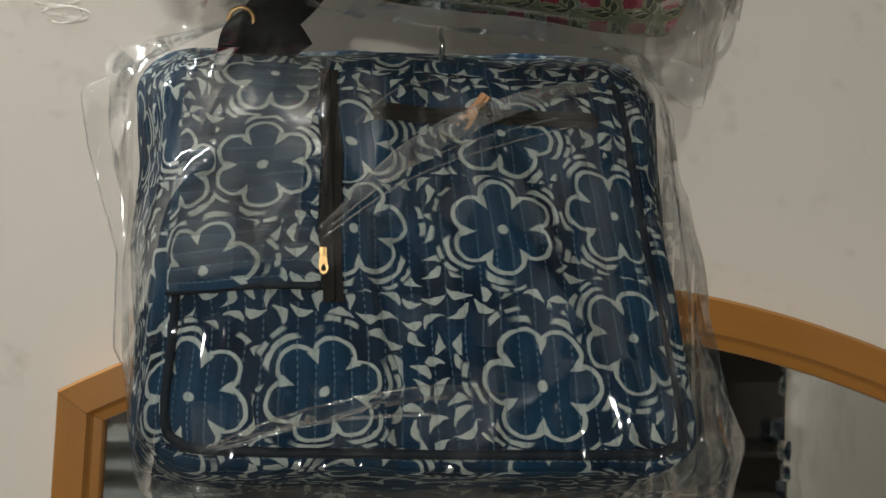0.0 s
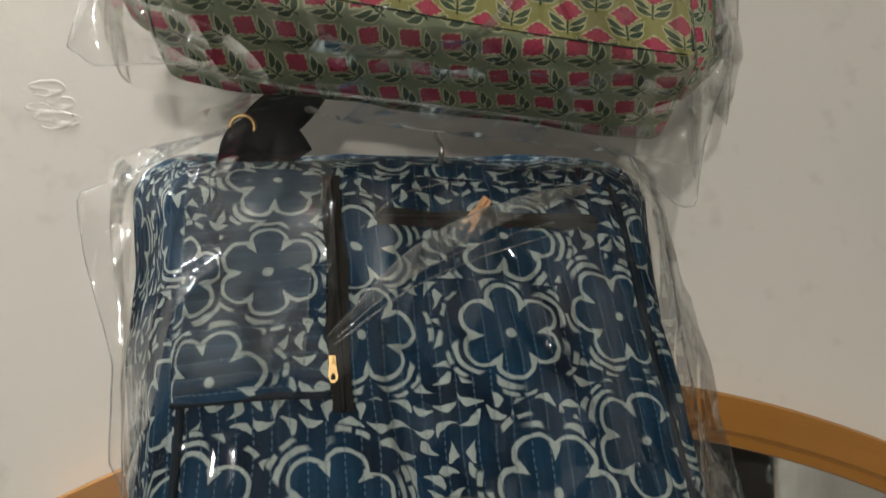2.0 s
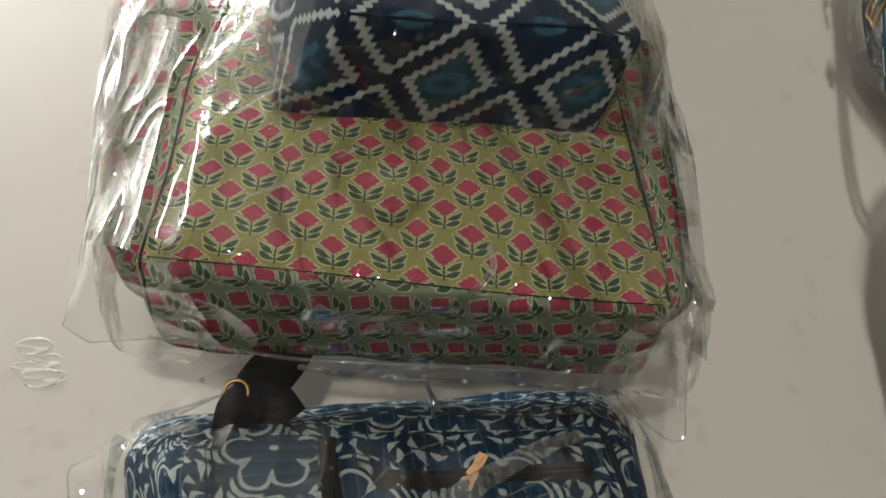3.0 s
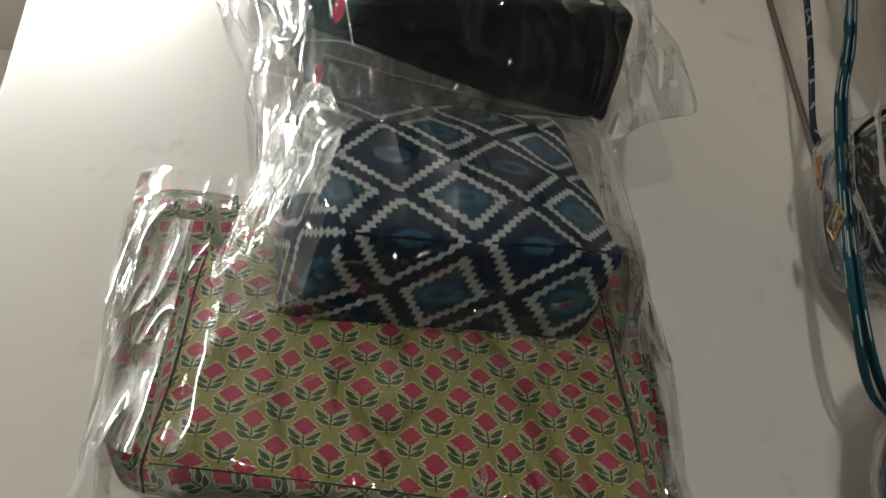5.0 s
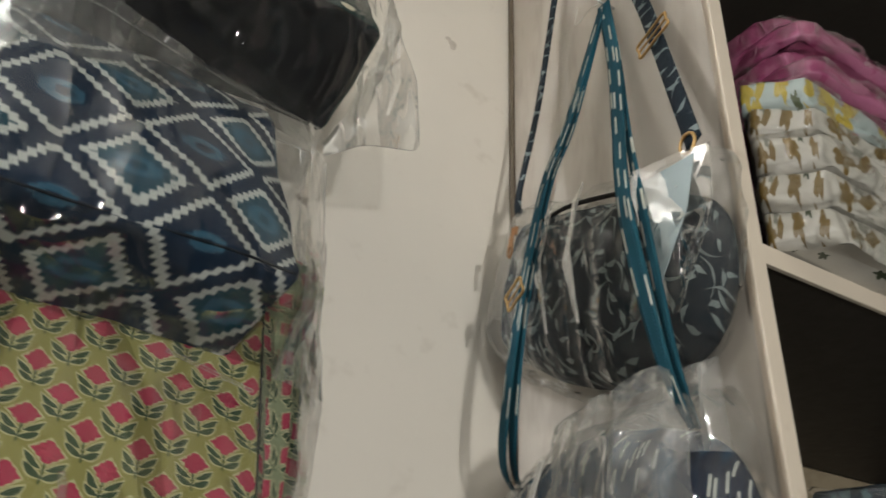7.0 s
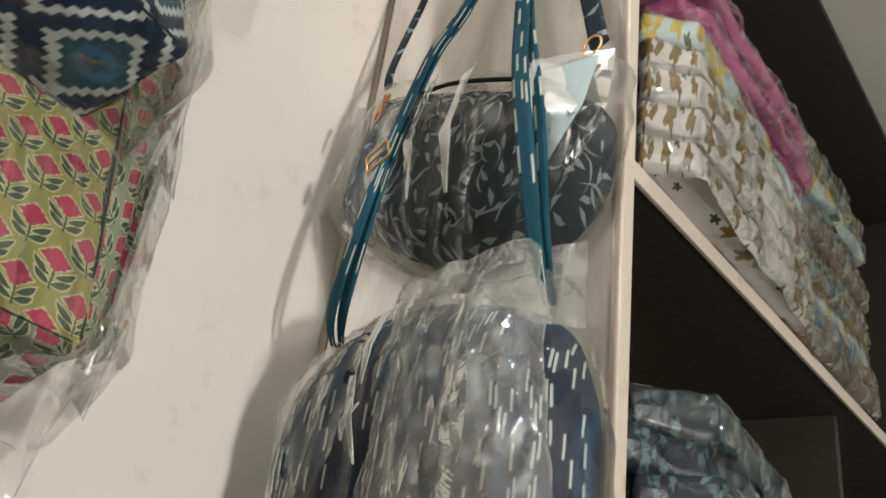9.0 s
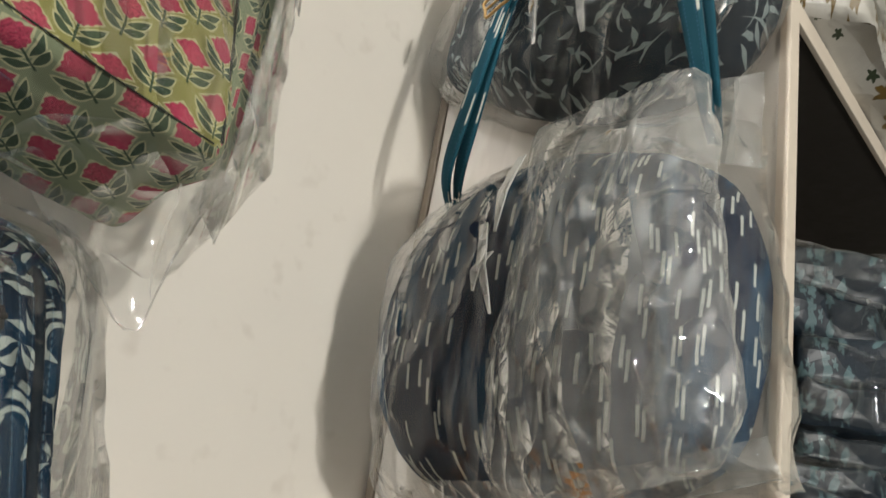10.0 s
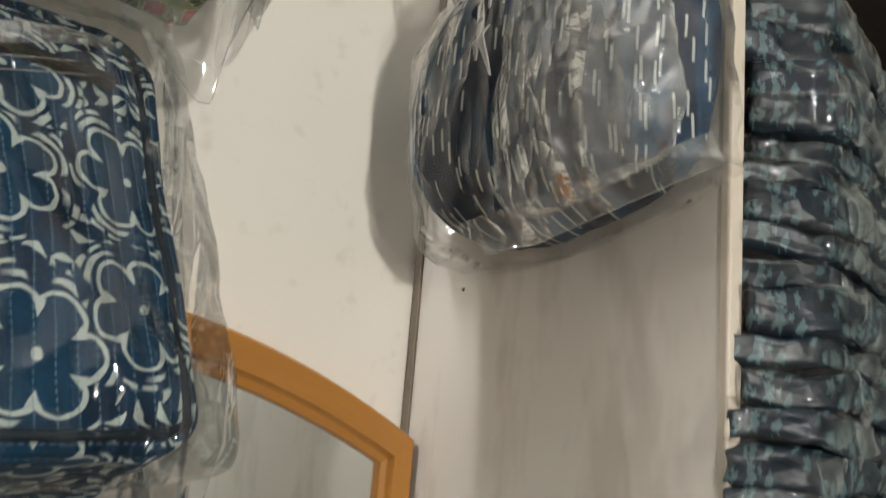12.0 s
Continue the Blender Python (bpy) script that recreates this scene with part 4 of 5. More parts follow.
    part("cover_side", film_loft([(0.150, 0.585, 1.600), (0.190, 0.60, 1.56), (0.196, 0.57, 1.47), (0.203, 0.56, 1.40), (0.200, 0.55, 1.36), (0.180, 0.54, 1.315), (0.13, 0.53, 1.275)],
                                 [(0.170, 0.610, 1.607), (0.204, 0.625, 1.563), (0.208, 0.61, 1.477), (0.216, 0.585, 1.396), (0.229, 0.57, 1.362), (0.243, 0.56, 1.326), (0.232, 0.56, 1.272)], 8, 50, 0.003, 23.0), FILM_SIDE, bag, "loose side of clear film")
    # extra sheet whose haze paints the tube light scattered over the pocket
    part("cover_layer", film_loft([s.at(-1.0, 1.0, 1, 0.016), s.at(-1.0, 0.4, 1, 0.016), s.at(-0.98, -0.25, 1, 0.014)], [s.at(-0.30, 1.0, 1, 0.016), s.at(-0.42, 0.4, 1, 0.018), s.at(-0.46, -0.15, 1, 0.014)], 14, 24, 0.003, 41.0, 14.0, True), FILM_HAZE, bag, "added film sheet, its haze painting the scattered tube light")
    part("cover_ridge", tube(s.line([(-0.71, -0.99, 1), (-0.63, -0.95, 1), (-0.50, -0.885, 1), (-0.28, -0.83, 1), (0.03, -0.80, 1)], 0.018), 0.0011, 6), FILM_RIDGE, bag, "shining ridge in the film")
    for ridge in ([(-0.35, -0.08, 1), (-0.06, 0.18, 1), (0.25, 0.36, 1), (0.68, 0.53, 1)], [(-0.33, -0.04, 1), (-0.06, 0.24, 1), (0.25, 0.43, 1), (0.60, 0.57, 1)], [(-0.23, 0.50, 1), (-0.03, 0.70, 1), (0.21, 0.81, 1)]):
        part("cover_ridge", tube(s.line(ridge, 0.020), 0.0006, 6), FILM_RIDGE, bag, "shining ridge in the film")
    part("cover_crease", film_loft([s.at(-0.40, -0.05, 1, 0.012), s.at(0.0, 0.30, 1, 0.016), s.at(0.45, 0.62, 1, 0.014), s.at(0.80, 0.80, 1, 0.012)],
                                   [s.at(-0.34, 0.02, 1, 0.012), s.at(0.0, 0.42, 1, 0.020), s.at(0.42, 0.70, 1, 0.018), s.at(0.78, 0.86, 1, 0.012)], 8, 40, 0.004, 3.0, 30.0, True), FILM_SIDE, bag, "slanting fold in the clear film")
    part("cover_crease", film_loft([s.at(-0.78, -1.02, 1, 0.010), s.at(-0.45, -0.86, 1, 0.014), s.at(0.0, -0.74, 1, 0.012), s.at(0.30, -0.74, 1, 0.010)],
                                   [s.at(-0.75, -0.96, 1, 0.012), s.at(-0.45, -0.80, 1, 0.018), s.at(0.0, -0.69, 1, 0.016), s.at(0.30, -0.70, 1, 0.010)], 6, 40, 0.003, 5.0, 30.0, True), FILM_LOOSE, bag, "long fold in the clear film")
    part("cover_neck", film_flap([(-0.10, 0.60, 1.66), (0.19, 0.62, 1.66), (0.17, 0.57, 1.585), (-0.20, 0.56, 1.580)], 26, 10, 0.010, 5.0), FILM, bag, "gathered film above the bag")
    return bag


def blossom_tote():
    bag = thing("tote_bag", (0.0, 0.66, 1.90), "olive cotton tote with pink block-printed blossoms, in clear plastic", "bag")
    s = Soft([(-0.168, 0.625, 1.985), (0.200, 0.610, 1.955), (0.192, 0.508, 1.648), (-0.192, 0.500, 1.686)],
             [(-0.252, 0.655, 1.990), (0.262, 0.665, 1.955), (0.205, 0.625, 1.622), (-0.195, 0.610, 1.650)], 0.10, 0.012, 0.005, 11.0, 1.0)
    wide = Soft([(-0.250, 0.600, 1.992), (0.262, 0.615, 1.955), (0.236, 0.570, 1.655), (-0.232, 0.562, 1.708)],
                [(-0.258, 0.660, 1.992), (0.268, 0.670, 1.955), (0.232, 0.640, 1.650), (-0.230, 0.635, 1.688)], 0.2, 0.0, 0.003, 11.0, 1.0)
    part("front_panel", s.face("front", 54, 44), BLOOM, bag, "olive front with rows of pink blossoms")
    part("base_panel", s.face("base", 54, 16), BLOOM_SIDE, bag, "sage base with blossoms turned sideways")
    part("top_panel", s.face("top", 20, 6), BLOOM_SIDE, bag)
    part("side_gusset", join(s.face("left", 6, 24), wide.face("front", 10, 34, (-1, -0.62)), wide.face("left", 6, 24), wide.face("base", 10, 6, (-1, -0.72))), BLOOM_SIDE, bag, "sage side gusset, folded flat")
    part("side_gusset", join(s.face("right", 6, 24), wide.face("front", 10, 34, (0.72, 1)), wide.face("right", 6, 24), wide.face("base", 10, 6, (0.72, 1))), BLOOM_SIDE, bag, "sage side gusset, folded flat")
    seam(bag, s, [(-0.985, 0.9, 1), (-0.985, 0.3, 1), (-0.985, -0.4, 1), (-0.985, -0.95, 1), (-0.98, -1, 0.6), (-0.98, -1, 0.0), (-0.98, -1, -0.5)], 0.0011, DARK_THREAD)
    seam(bag, s, [(0.985, 0.9, 1), (0.985, 0.3, 1), (0.985, -0.4, 1), (0.985, -0.95, 1)], 0.0011, DARK_THREAD)
    seam(bag, s, [(-0.95, -0.985, 1), (-0.4, -0.985, 1), (0.4, -0.985, 1), (0.95, -0.985, 1)], 0.0005, DARK_THREAD)
    cover = Soft([(-0.240, 0.575, 2.000), (0.235, 0.590, 1.965), (0.215, 0.495, 1.640), (-0.215, 0.487, 1.685)],
                 [(-0.268, 0.650, 2.000), (0.275, 0.665, 1.960), (0.250, 0.630, 1.600), (-0.235, 0.620, 1.640)], 0.14, 0.010, 0.006, 13.0, 4.0)
    part("plastic_cover", film_shell(cover, 40, 34), FILM, bag, "clear creased plastic cover")
    part("cover_ridge", tube([s.at(0.27, -0.82, 1, 0.016), s.at(0.292, -0.91, 1, 0.017), s.at(0.27, -1.0, 1, 0.016), s.at(0.21, -1.0, 0.75, 0.014), s.at(0.15, -1.0, 0.5, 0.012)], 0.0026, 8), FILM_RIDGE, bag, "shining curved fold in the film")
    part("cover_ridge", tube(s.line([(-0.64, -0.71, 1), (-0.42, -0.52, 1), (-0.21, -0.31, 1)], 0.016), 0.0012, 6), FILM_RIDGE, bag, "shining ridge in the film")
    for ridge, thick in (([(-0.238, 0.578, 1.955), (-0.241, 0.572, 1.86), (-0.236, 0.556, 1.77), (-0.238, 0.550, 1.70)], 0.0017), ([(-0.222, 0.566, 1.93), (-0.226, 0.560, 1.87), (-0.234, 0.554, 1.80)], 0.0009), ([(-0.20, 0.575, 1.955), (-0.222, 0.566, 1.92), (-0.238, 0.562, 1.88)], 0.0008), ([(-0.215, 0.545, 1.745), (-0.190, 0.540, 1.755), (-0.165, 0.55, 1.752)], 0.0007)):
        part("cover_ridge", tube(ridge, thick, 6), FILM_RIDGE, bag, "shining ridge in the film")
    part("cover_layer", film_loft([(-0.246, 0.575, 1.94), (-0.246, 0.568, 1.85), (-0.236, 0.548, 1.72)], [(-0.185, 0.575, 1.93), (-0.185, 0.545, 1.83), (-0.195, 0.515, 1.70)], 10, 30, 0.0012, 43.0, 14.0), FILM_SIDE, bag, "creased second layer of film")
    part("cover_tail", film_loft([(0.10, 0.610, 1.640), (0.17, 0.600, 1.650), (0.246, 0.595, 1.685)], [(0.153, 0.605, 1.611), (0.208, 0.600, 1.566), (0.220, 0.600, 1.568), (0.226, 0.600, 1.616), (0.246, 0.598, 1.677)], 12, 24, 0.005, 7.0), FILM_THICK, bag, "loose pointed tail of clear film")
    part("cover_side", film_loft([(-0.150, 0.590, 1.955), (-0.205, 0.590, 1.950), (-0.222, 0.580, 1.93), (-0.228, 0.575, 1.84), (-0.215, 0.555, 1.715), (-0.190, 0.545, 1.680), (-0.150, 0.545, 1.665)],
                                 [(-0.155, 0.598, 1.965), (-0.231, 0.598, 1.972), (-0.247, 0.598, 1.952), (-0.251, 0.588, 1.852), (-0.242, 0.57, 1.711), (-0.252, 0.57, 1.661), (-0.233, 0.57, 1.648), (-0.160, 0.55, 1.646)], 8, 60, 0.0015, 15.0), FILM_SIDE, bag, "loose creased side of clear film")
    part("cover_side", film_loft([(0.225, 0.58, 1.95), (0.225, 0.575, 1.87), (0.228, 0.57, 1.79), (0.222, 0.56, 1.70), (0.205, 0.56, 1.64)],
                                 [(0.248, 0.60, 1.967), (0.246, 0.59, 1.875), (0.252, 0.58, 1.798), (0.243, 0.57, 1.708), (0.232, 0.57, 1.625)], 6, 44, 0.003, 33.0), FILM_SIDE, bag, "loose side of clear film")
    part("cover_hem", tube([(-0.182, 0.535, 1.643), (-0.144, 0.535, 1.636), (-0.109, 0.535, 1.630), (-0.075, 0.535, 1.625), (0.03, 0.54, 1.618), (0.12, 0.555, 1.615)], 0.0013, 6), FILM_RIDGE, bag, "welded film hem")
    return bag


def diamond_pouch():
    bag = thing("handbag", (0.05, 0.62, 2.0), "blue handbag with white toothed diamonds, in clear plastic", "bag")
    s = Soft([(-0.090, 0.560, 2.090), (0.165, 0.575, 2.070), (0.197, 0.498, 1.868), (-0.052, 0.452, 1.855)],
             [(-0.135, 0.640, 2.100), (0.190, 0.645, 2.075), (0.160, 0.575, 1.806), (-0.104, 0.560, 1.822)], 0.10, 0.016, 0.006, 12.0, 6.0)
    part("front_panel", s.face("front", 46, 38), DIAMOND, bag, "blue front with toothed white diamonds")
    part("base_panel", s.face("base", 46, 18), DIAMOND, bag, "blue base with toothed white diamonds")
    part("side_gusset", s.face("left", 14, 28), DIAMOND, bag)
    part("side_gusset", s.face("right", 14, 28), DIAMOND, bag)
    part("top_panel", s.face("top", 16, 6), DIAMOND, bag)
    seam(bag, s, [(-0.95, -0.99, 1), (-0.4, -0.985, 1), (0.4, -0.985, 1), (0.95, -0.99, 1)], 0.0012, NAVY_PIPE)
    cover = Soft([(-0.150, 0.540, 2.130), (0.195, 0.555, 2.100), (0.205, 0.478, 1.850), (-0.092, 0.445, 1.860)],
                 [(-0.165, 0.640, 2.120), (0.225, 0.650, 2.080), (0.215, 0.600, 1.795), (-0.110, 0.590, 1.805)], 0.14, 0.010, 0.006, 15.0, 9.0)
    part("plastic_cover", film_shell(cover), FILM, bag, "clear creased plastic cover")
    part("cover_flap", film_loft([(-0.118, 0.52, 1.960), (-0.075, 0.465, 1.915), (-0.062, 0.455, 1.880), (-0.080, 0.480, 1.812)],
                                 [(-0.128, 0.545, 1.950), (-0.136, 0.54, 1.922), (-0.151, 0.505, 1.836), (-0.135, 0.50, 1.808), (-0.126, 0.50, 1.798), (-0.083, 0.48, 1.812)], 16, 36, 0.007, 1.0, 34.0), FILM_THICK, bag, "crumpled loose corner of clear film")
    part("cover_side", film_loft([(-0.110, 0.53, 2.090), (-0.100, 0.53, 2.03), (-0.095, 0.52, 1.96), (-0.105, 0.53, 1.930)],
                                 [(-0.150, 0.56, 2.110), (-0.137, 0.56, 2.06), (-0.129, 0.55, 1.947), (-0.134, 0.55, 1.922)], 10, 40, 0.003, 12.0, 22.0), FILM_SIDE, bag, "loose creased side of clear film")
    part("cover_ridge", tube([(0.10, 0.498, 1.787), (0.141, 0.50, 1.778), (0.165, 0.50, 1.772)], 0.0016, 6), FILM_RIDGE, bag, "shining welded edge of film")
    for ridge, thick in (([(-0.139, 0.545, 2.108), (-0.130, 0.538, 2.03), (-0.126, 0.53, 1.95)], 0.0015), ([(-0.118, 0.510, 1.955), (-0.135, 0.495, 1.89), (-0.150, 0.49, 1.838)], 0.0010), ([(-0.105, 0.490, 1.93), (-0.118, 0.482, 1.87), (-0.126, 0.485, 1.80)], 0.0008), ([(-0.085, 0.468, 1.92), (-0.098, 0.470, 1.86), (-0.090, 0.475, 1.815)], 0.0006), ([(-0.110, 0.520, 2.06), (-0.085, 0.505, 2.00), (-0.080, 0.49, 1.95)], 0.0007), ([(-0.125, 0.525, 1.985), (-0.09, 0.49, 1.955), (-0.055, 0.465, 1.945)], 0.0008)):
        part("cover_ridge", tube(ridge, thick, 6), FILM_RIDGE, bag, "shining ridge in the film")
    part("cover_layer", film_loft([(-0.130, 0.545, 2.08), (-0.120, 0.54, 2.00), (-0.115, 0.53, 1.93)], [(-0.040, 0.525, 2.05), (-0.055, 0.50, 1.98), (-0.070, 0.47, 1.90)], 12, 24, 0.002, 47.0, 18.0), FILM_SIDE, bag, "creased second layer of film")
    part("cover_edge", film_loft([(0.205, 0.56, 2.04), (0.205, 0.54, 1.95), (0.205, 0.53, 1.87), (0.190, 0.54, 1.80)],
                                 [(0.238, 0.60, 2.057), (0.236, 0.58, 1.959), (0.237, 0.57, 1.867), (0.248, 0.57, 1.801)], 8, 30, 0.004, 4.0), FILM_SIDE, bag, "loose side of clear film")
    return bag


def dotted_pouch():
    bag = thing("handbag", (0.05, 0.62, 2.2), "dark green dotted handbag with black base, in clear plastic", "bag")
    s = Soft([(-0.190, 0.585, 2.360), (0.250, 0.615, 2.350), (0.258, 0.535, 2.195), (-0.040, 0.470, 2.135)],
             [(-0.215, 0.650, 2.360), (0.270, 0.660, 2.350), (0.230, 0.600, 2.088), (-0.085, 0.545, 2.040)], 0.12, 0.012, 0.007, 11.0, 2.0)
    part("front_panel", s.face("front", 40, 30), DOTTED, bag, "bottle-green front with white and red dots")
    part("base_panel", s.face("base", 40, 18), BLACK, bag, "plain black base")
    part("side_gusset", s.face("left", 14, 26), DOTTED, bag)
    part("side_gusset", s.face("right", 14, 26), DOTTED, bag)
    part("top_panel", s.face("top", 16, 6), DOTTED, bag)
    cover = Soft([(-0.225, 0.555, 2.370), (0.270, 0.590, 2.360), (0.275, 0.515, 2.185), (-0.095, 0.452, 2.110)],
                 [(-0.240, 0.650, 2.360), (0.300, 0.665, 2.350), (0.270, 0.600, 2.070), (-0.130, 0.570, 2.010)], 0.14, 0.010, 0.008, 15.0, 11.0)
    part("plastic_cover", film_shell(cover), FILM, bag, "clear creased plastic cover")
    part("cover_flap", film_loft([(0.262, 0.54, 2.235), (0.262, 0.55, 2.18), (0.240, 0.57, 2.10), (0.222, 0.58, 2.06)],
                                 [(0.284, 0.56, 2.233), (0.318, 0.57, 2.181), (0.327, 0.573, 2.098), (0.322, 0.573, 2.090), (0.260, 0.57, 2.070), (0.222, 0.57, 2.040)], 12, 30, 0.004, 2.0), FILM_SIDE, bag, "loose pointed corner of clear film")
    part("cover_side", film_loft([(-0.150, 0.53, 2.300), (-0.120, 0.50, 2.20), (-0.085, 0.49, 2.11), (-0.080, 0.49, 2.03)],
                                 [(-0.235, 0.57, 2.290), (-0.196, 0.56, 2.221), (-0.150, 0.55, 2.120), (-0.140, 0.55, 2.090)], 12, 44, 0.003, 16.0, 20.0), FILM_SIDE, bag, "loose creased side of clear film")
    for ridge, thick in (([(-0.235, 0.555, 2.285), (-0.185, 0.545, 2.20), (-0.150, 0.535, 2.12)], 0.0014), ([(-0.205, 0.540, 2.25), (-0.150, 0.515, 2.19), (-0.115, 0.495, 2.16)], 0.0009), ([(-0.165, 0.520, 2.17), (-0.125, 0.495, 2.12), (-0.115, 0.490, 2.06)], 0.0010), ([(-0.060, 0.458, 2.14), (-0.055, 0.455, 2.09), (-0.048, 0.462, 2.05)], 0.0008), ([(-0.082, 0.455, 2.13), (-0.072, 0.452, 2.10), (-0.068, 0.455, 2.075)], 0.0010), ([(-0.115, 0.49, 2.075), (-0.06, 0.468, 2.06), (-0.03, 0.478, 2.058)], 0.0009)):
        part("cover_ridge", tube(ridge, thick, 6), FILM_RIDGE, bag, "shining ridge in the film")
    part("cover_tail", film_loft([(-0.085, 0.470, 2.075), (0.02, 0.500, 2.060), (0.12, 0.55, 2.070), (0.225, 0.59, 2.085)],
                                 [(-0.090, 0.515, 1.995), (0.02, 0.530, 2.005), (0.12, 0.56, 2.035), (0.215, 0.58, 2.045)], 8, 40, 0.004, 6.0), FILM_SIDE, bag, "hanging tail of clear film")
    part("cover_hem", tube([(-0.075, 0.478, 2.052), (0.02, 0.505, 2.050), (0.13, 0.550, 2.064), (0.225, 0.585, 2.082)], 0.0010, 6), FILM_RIDGE, bag, "welded film hem")
    return bag


def maroon_pouch():
    bag = thing("handbag", (0.04, 0.62, 2.4), "black handbag with maroon motifs and black handles, in plastic", "bag")
    s = Soft([(-0.120, 0.560, 2.448), (0.170, 0.575, 2.443), (0.186, 0.520, 2.316), (-0.108, 0.490, 2.313)],
             [(-0.135, 0.640, 2.448), (0.185, 0.650, 2.443), (0.170, 0.590, 2.246), (-0.100, 0.575, 2.270)], 0.18, 0.012, 0.004, 13.0, 5.0)
    part("front_panel", s.face("front", 34, 24), MAROON, bag, "black front with stepped maroon motifs")
    part("base_panel", s.face("base", 34, 14), MAROON, bag)
    part("side_gusset", s.face("left", 10, 18), MAROON, bag)
    part("side_gusset", s.face("right", 10, 18), MAROON, bag)
    part("top_panel", s.face("top", 16, 6), MAROON, bag)
    part("handle", ribbon([(0.055, 0.585, 2.438), (0.065, 0.60, 2.50), (0.075, 0.63, 2.58), (0.08, 0.70, 2.63)], 0.030, (0, -1, 0.2)), BLACK, bag, "black webbing handle")
    part("handle", ribbon([(0.10, 0.595, 2.438), (0.10, 0.61, 2.50), (0.095, 0.64, 2.58), (0.085, 0.70, 2.63)], 0.030, (0, -1, 0.2)), BLACK, bag, "black webbing handle")
    cover = Soft([(-0.145, 0.535, 2.458), (0.185, 0.550, 2.453), (0.200, 0.505, 2.303), (-0.120, 0.472, 2.303)],
                 [(-0.160, 0.640, 2.458), (0.205, 0.650, 2.453), (0.215, 0.600, 2.228), (-0.130, 0.590, 2.258)], 0.16, 0.010, 0.007, 15.0, 13.0)
    part("plastic_cover", film_shell(cover, 28, 20), FILM, bag, "clear creased plastic cover")
    part("cover_flap", film_flap([(-0.180, 0.52, 2.353), (-0.10, 0.50, 2.42), (-0.09, 0.49, 2.33), (-0.150, 0.51, 2.313)], seed=9.0), FILM_THICK, bag, "loose corner of clear film")
    return bag


indigo_satchel()
blossom_tote()
diamond_pouch()
dotted_pouch()
maroon_pouch()

# rail of hooks that the wall bags hang from, hidden behind them
for name, x, z in (("wall_hook", 0.0, 1.76), ("wall_hook", 0.0, 2.05), ("wall_hook", 0.03, 2.20), ("wall_hook", 0.08, 2.63)):
    hook = thing(name, (x, WALL_Y, z), "small bent steel hook screwed into the wall", "hook", "hooks on the wall")
    part("shank", tube([(x, WALL_Y + 0.002, z), (x, WALL_Y - 0.03, z), (x, WALL_Y - 0.045, z + 0.012)], 0.0025, 6), STEEL, hook)


# ---- sling bags on the side board ----
def pillow(outline, centre, n_back, n_front, rings=14, per=6, crumple=0.003, pitch=22.0, seed=0.0, power=4.0):
    """A cushion-like form on the side board: outline in (s, z), flat towards the board."""
    pts = smooth_path([(s, z, 0) for s, z in outline], per, True)
    cx, cz = centre
    bm = bmesh.new()
    uvl = bm.loops.layers.uv.new("UVMap")

    def vert(p, rho, n):
        s, z = cx + (p.x - cx) * rho, cz + (p.y - cz) * rho
        w = pp(s, n, z)
        k = w * pitch + Vector((seed, seed, 0))
        w = w + noise.noise_vector(k) * crumple + noise.noise_vector(k * 2.5) * crumple * 0.4
        return bm.verts.new(w), (s + (s - cx) / 0.16 * (n_front - n), z + (z - cz) / 0.2 * (n_front - n) * 0.3)
    loops = [[vert(p, 0.93, n_back) for p in pts]]
    for k in range(rings + 1):
        rho = math.sin(math.pi / 2 * (1 - k / (rings + 1)))
        loops.append([vert(p, rho, n_back + (n_front - n_back) * (0.12 + 0.88 * (1 - rho ** power) ** 0.5)) for p in pts])
    tip = vert(Vector((cx, cz, 0)), 0, n_front)
    n = len(pts)
    for a, b in zip(loops, loops[1:]):
        for i in range(n):
            quad = (a[i], a[(i + 1) % n], b[(i + 1) % n], b[i])
            f = bm.faces.new([q[0] for q in quad])
            for loop, q in zip(f.loops, quad):
                loop[uvl].uv = q[1]
    for i in range(n):
        tri = (loops[-1][i], loops[-1][(i + 1) % n], tip)
        f = bm.faces.new([q[0] for q in tri])
        for loop, q in zip(f.loops, tri):
            loop[uvl].uv = q[1]
    bmesh.ops.recalc_face_normals(bm, faces=bm.faces[:])
    return bm


def buckle(parent, s, n, z, w, h, lean=0.0):
    """A rectangular wire slider with a middle bar."""
    c, k = math.cos(lean), math.sin(lean)
    at = lambda x, y: pp(s + x * c - y * k, n, z + x * k + y * c)
    pts = [at(-w / 2, -h / 2), at(0, -h / 2), at(w / 2, -h / 2), at(w / 2, 0), at(w / 2, h / 2), at(0, h / 2), at(-w / 2, h / 2), at(-w / 2, 0)]
    b = part("buckle", tube(pts, 0.0016, 6, True, 4), GOLD, parent, "brass strap slider")
    part("bar", tube([at(-w / 2, 0), at(0, 0), at(w / 2, 0)], 0.0012, 6), GOLD, b)


NAIL = (0.262, 2.343)


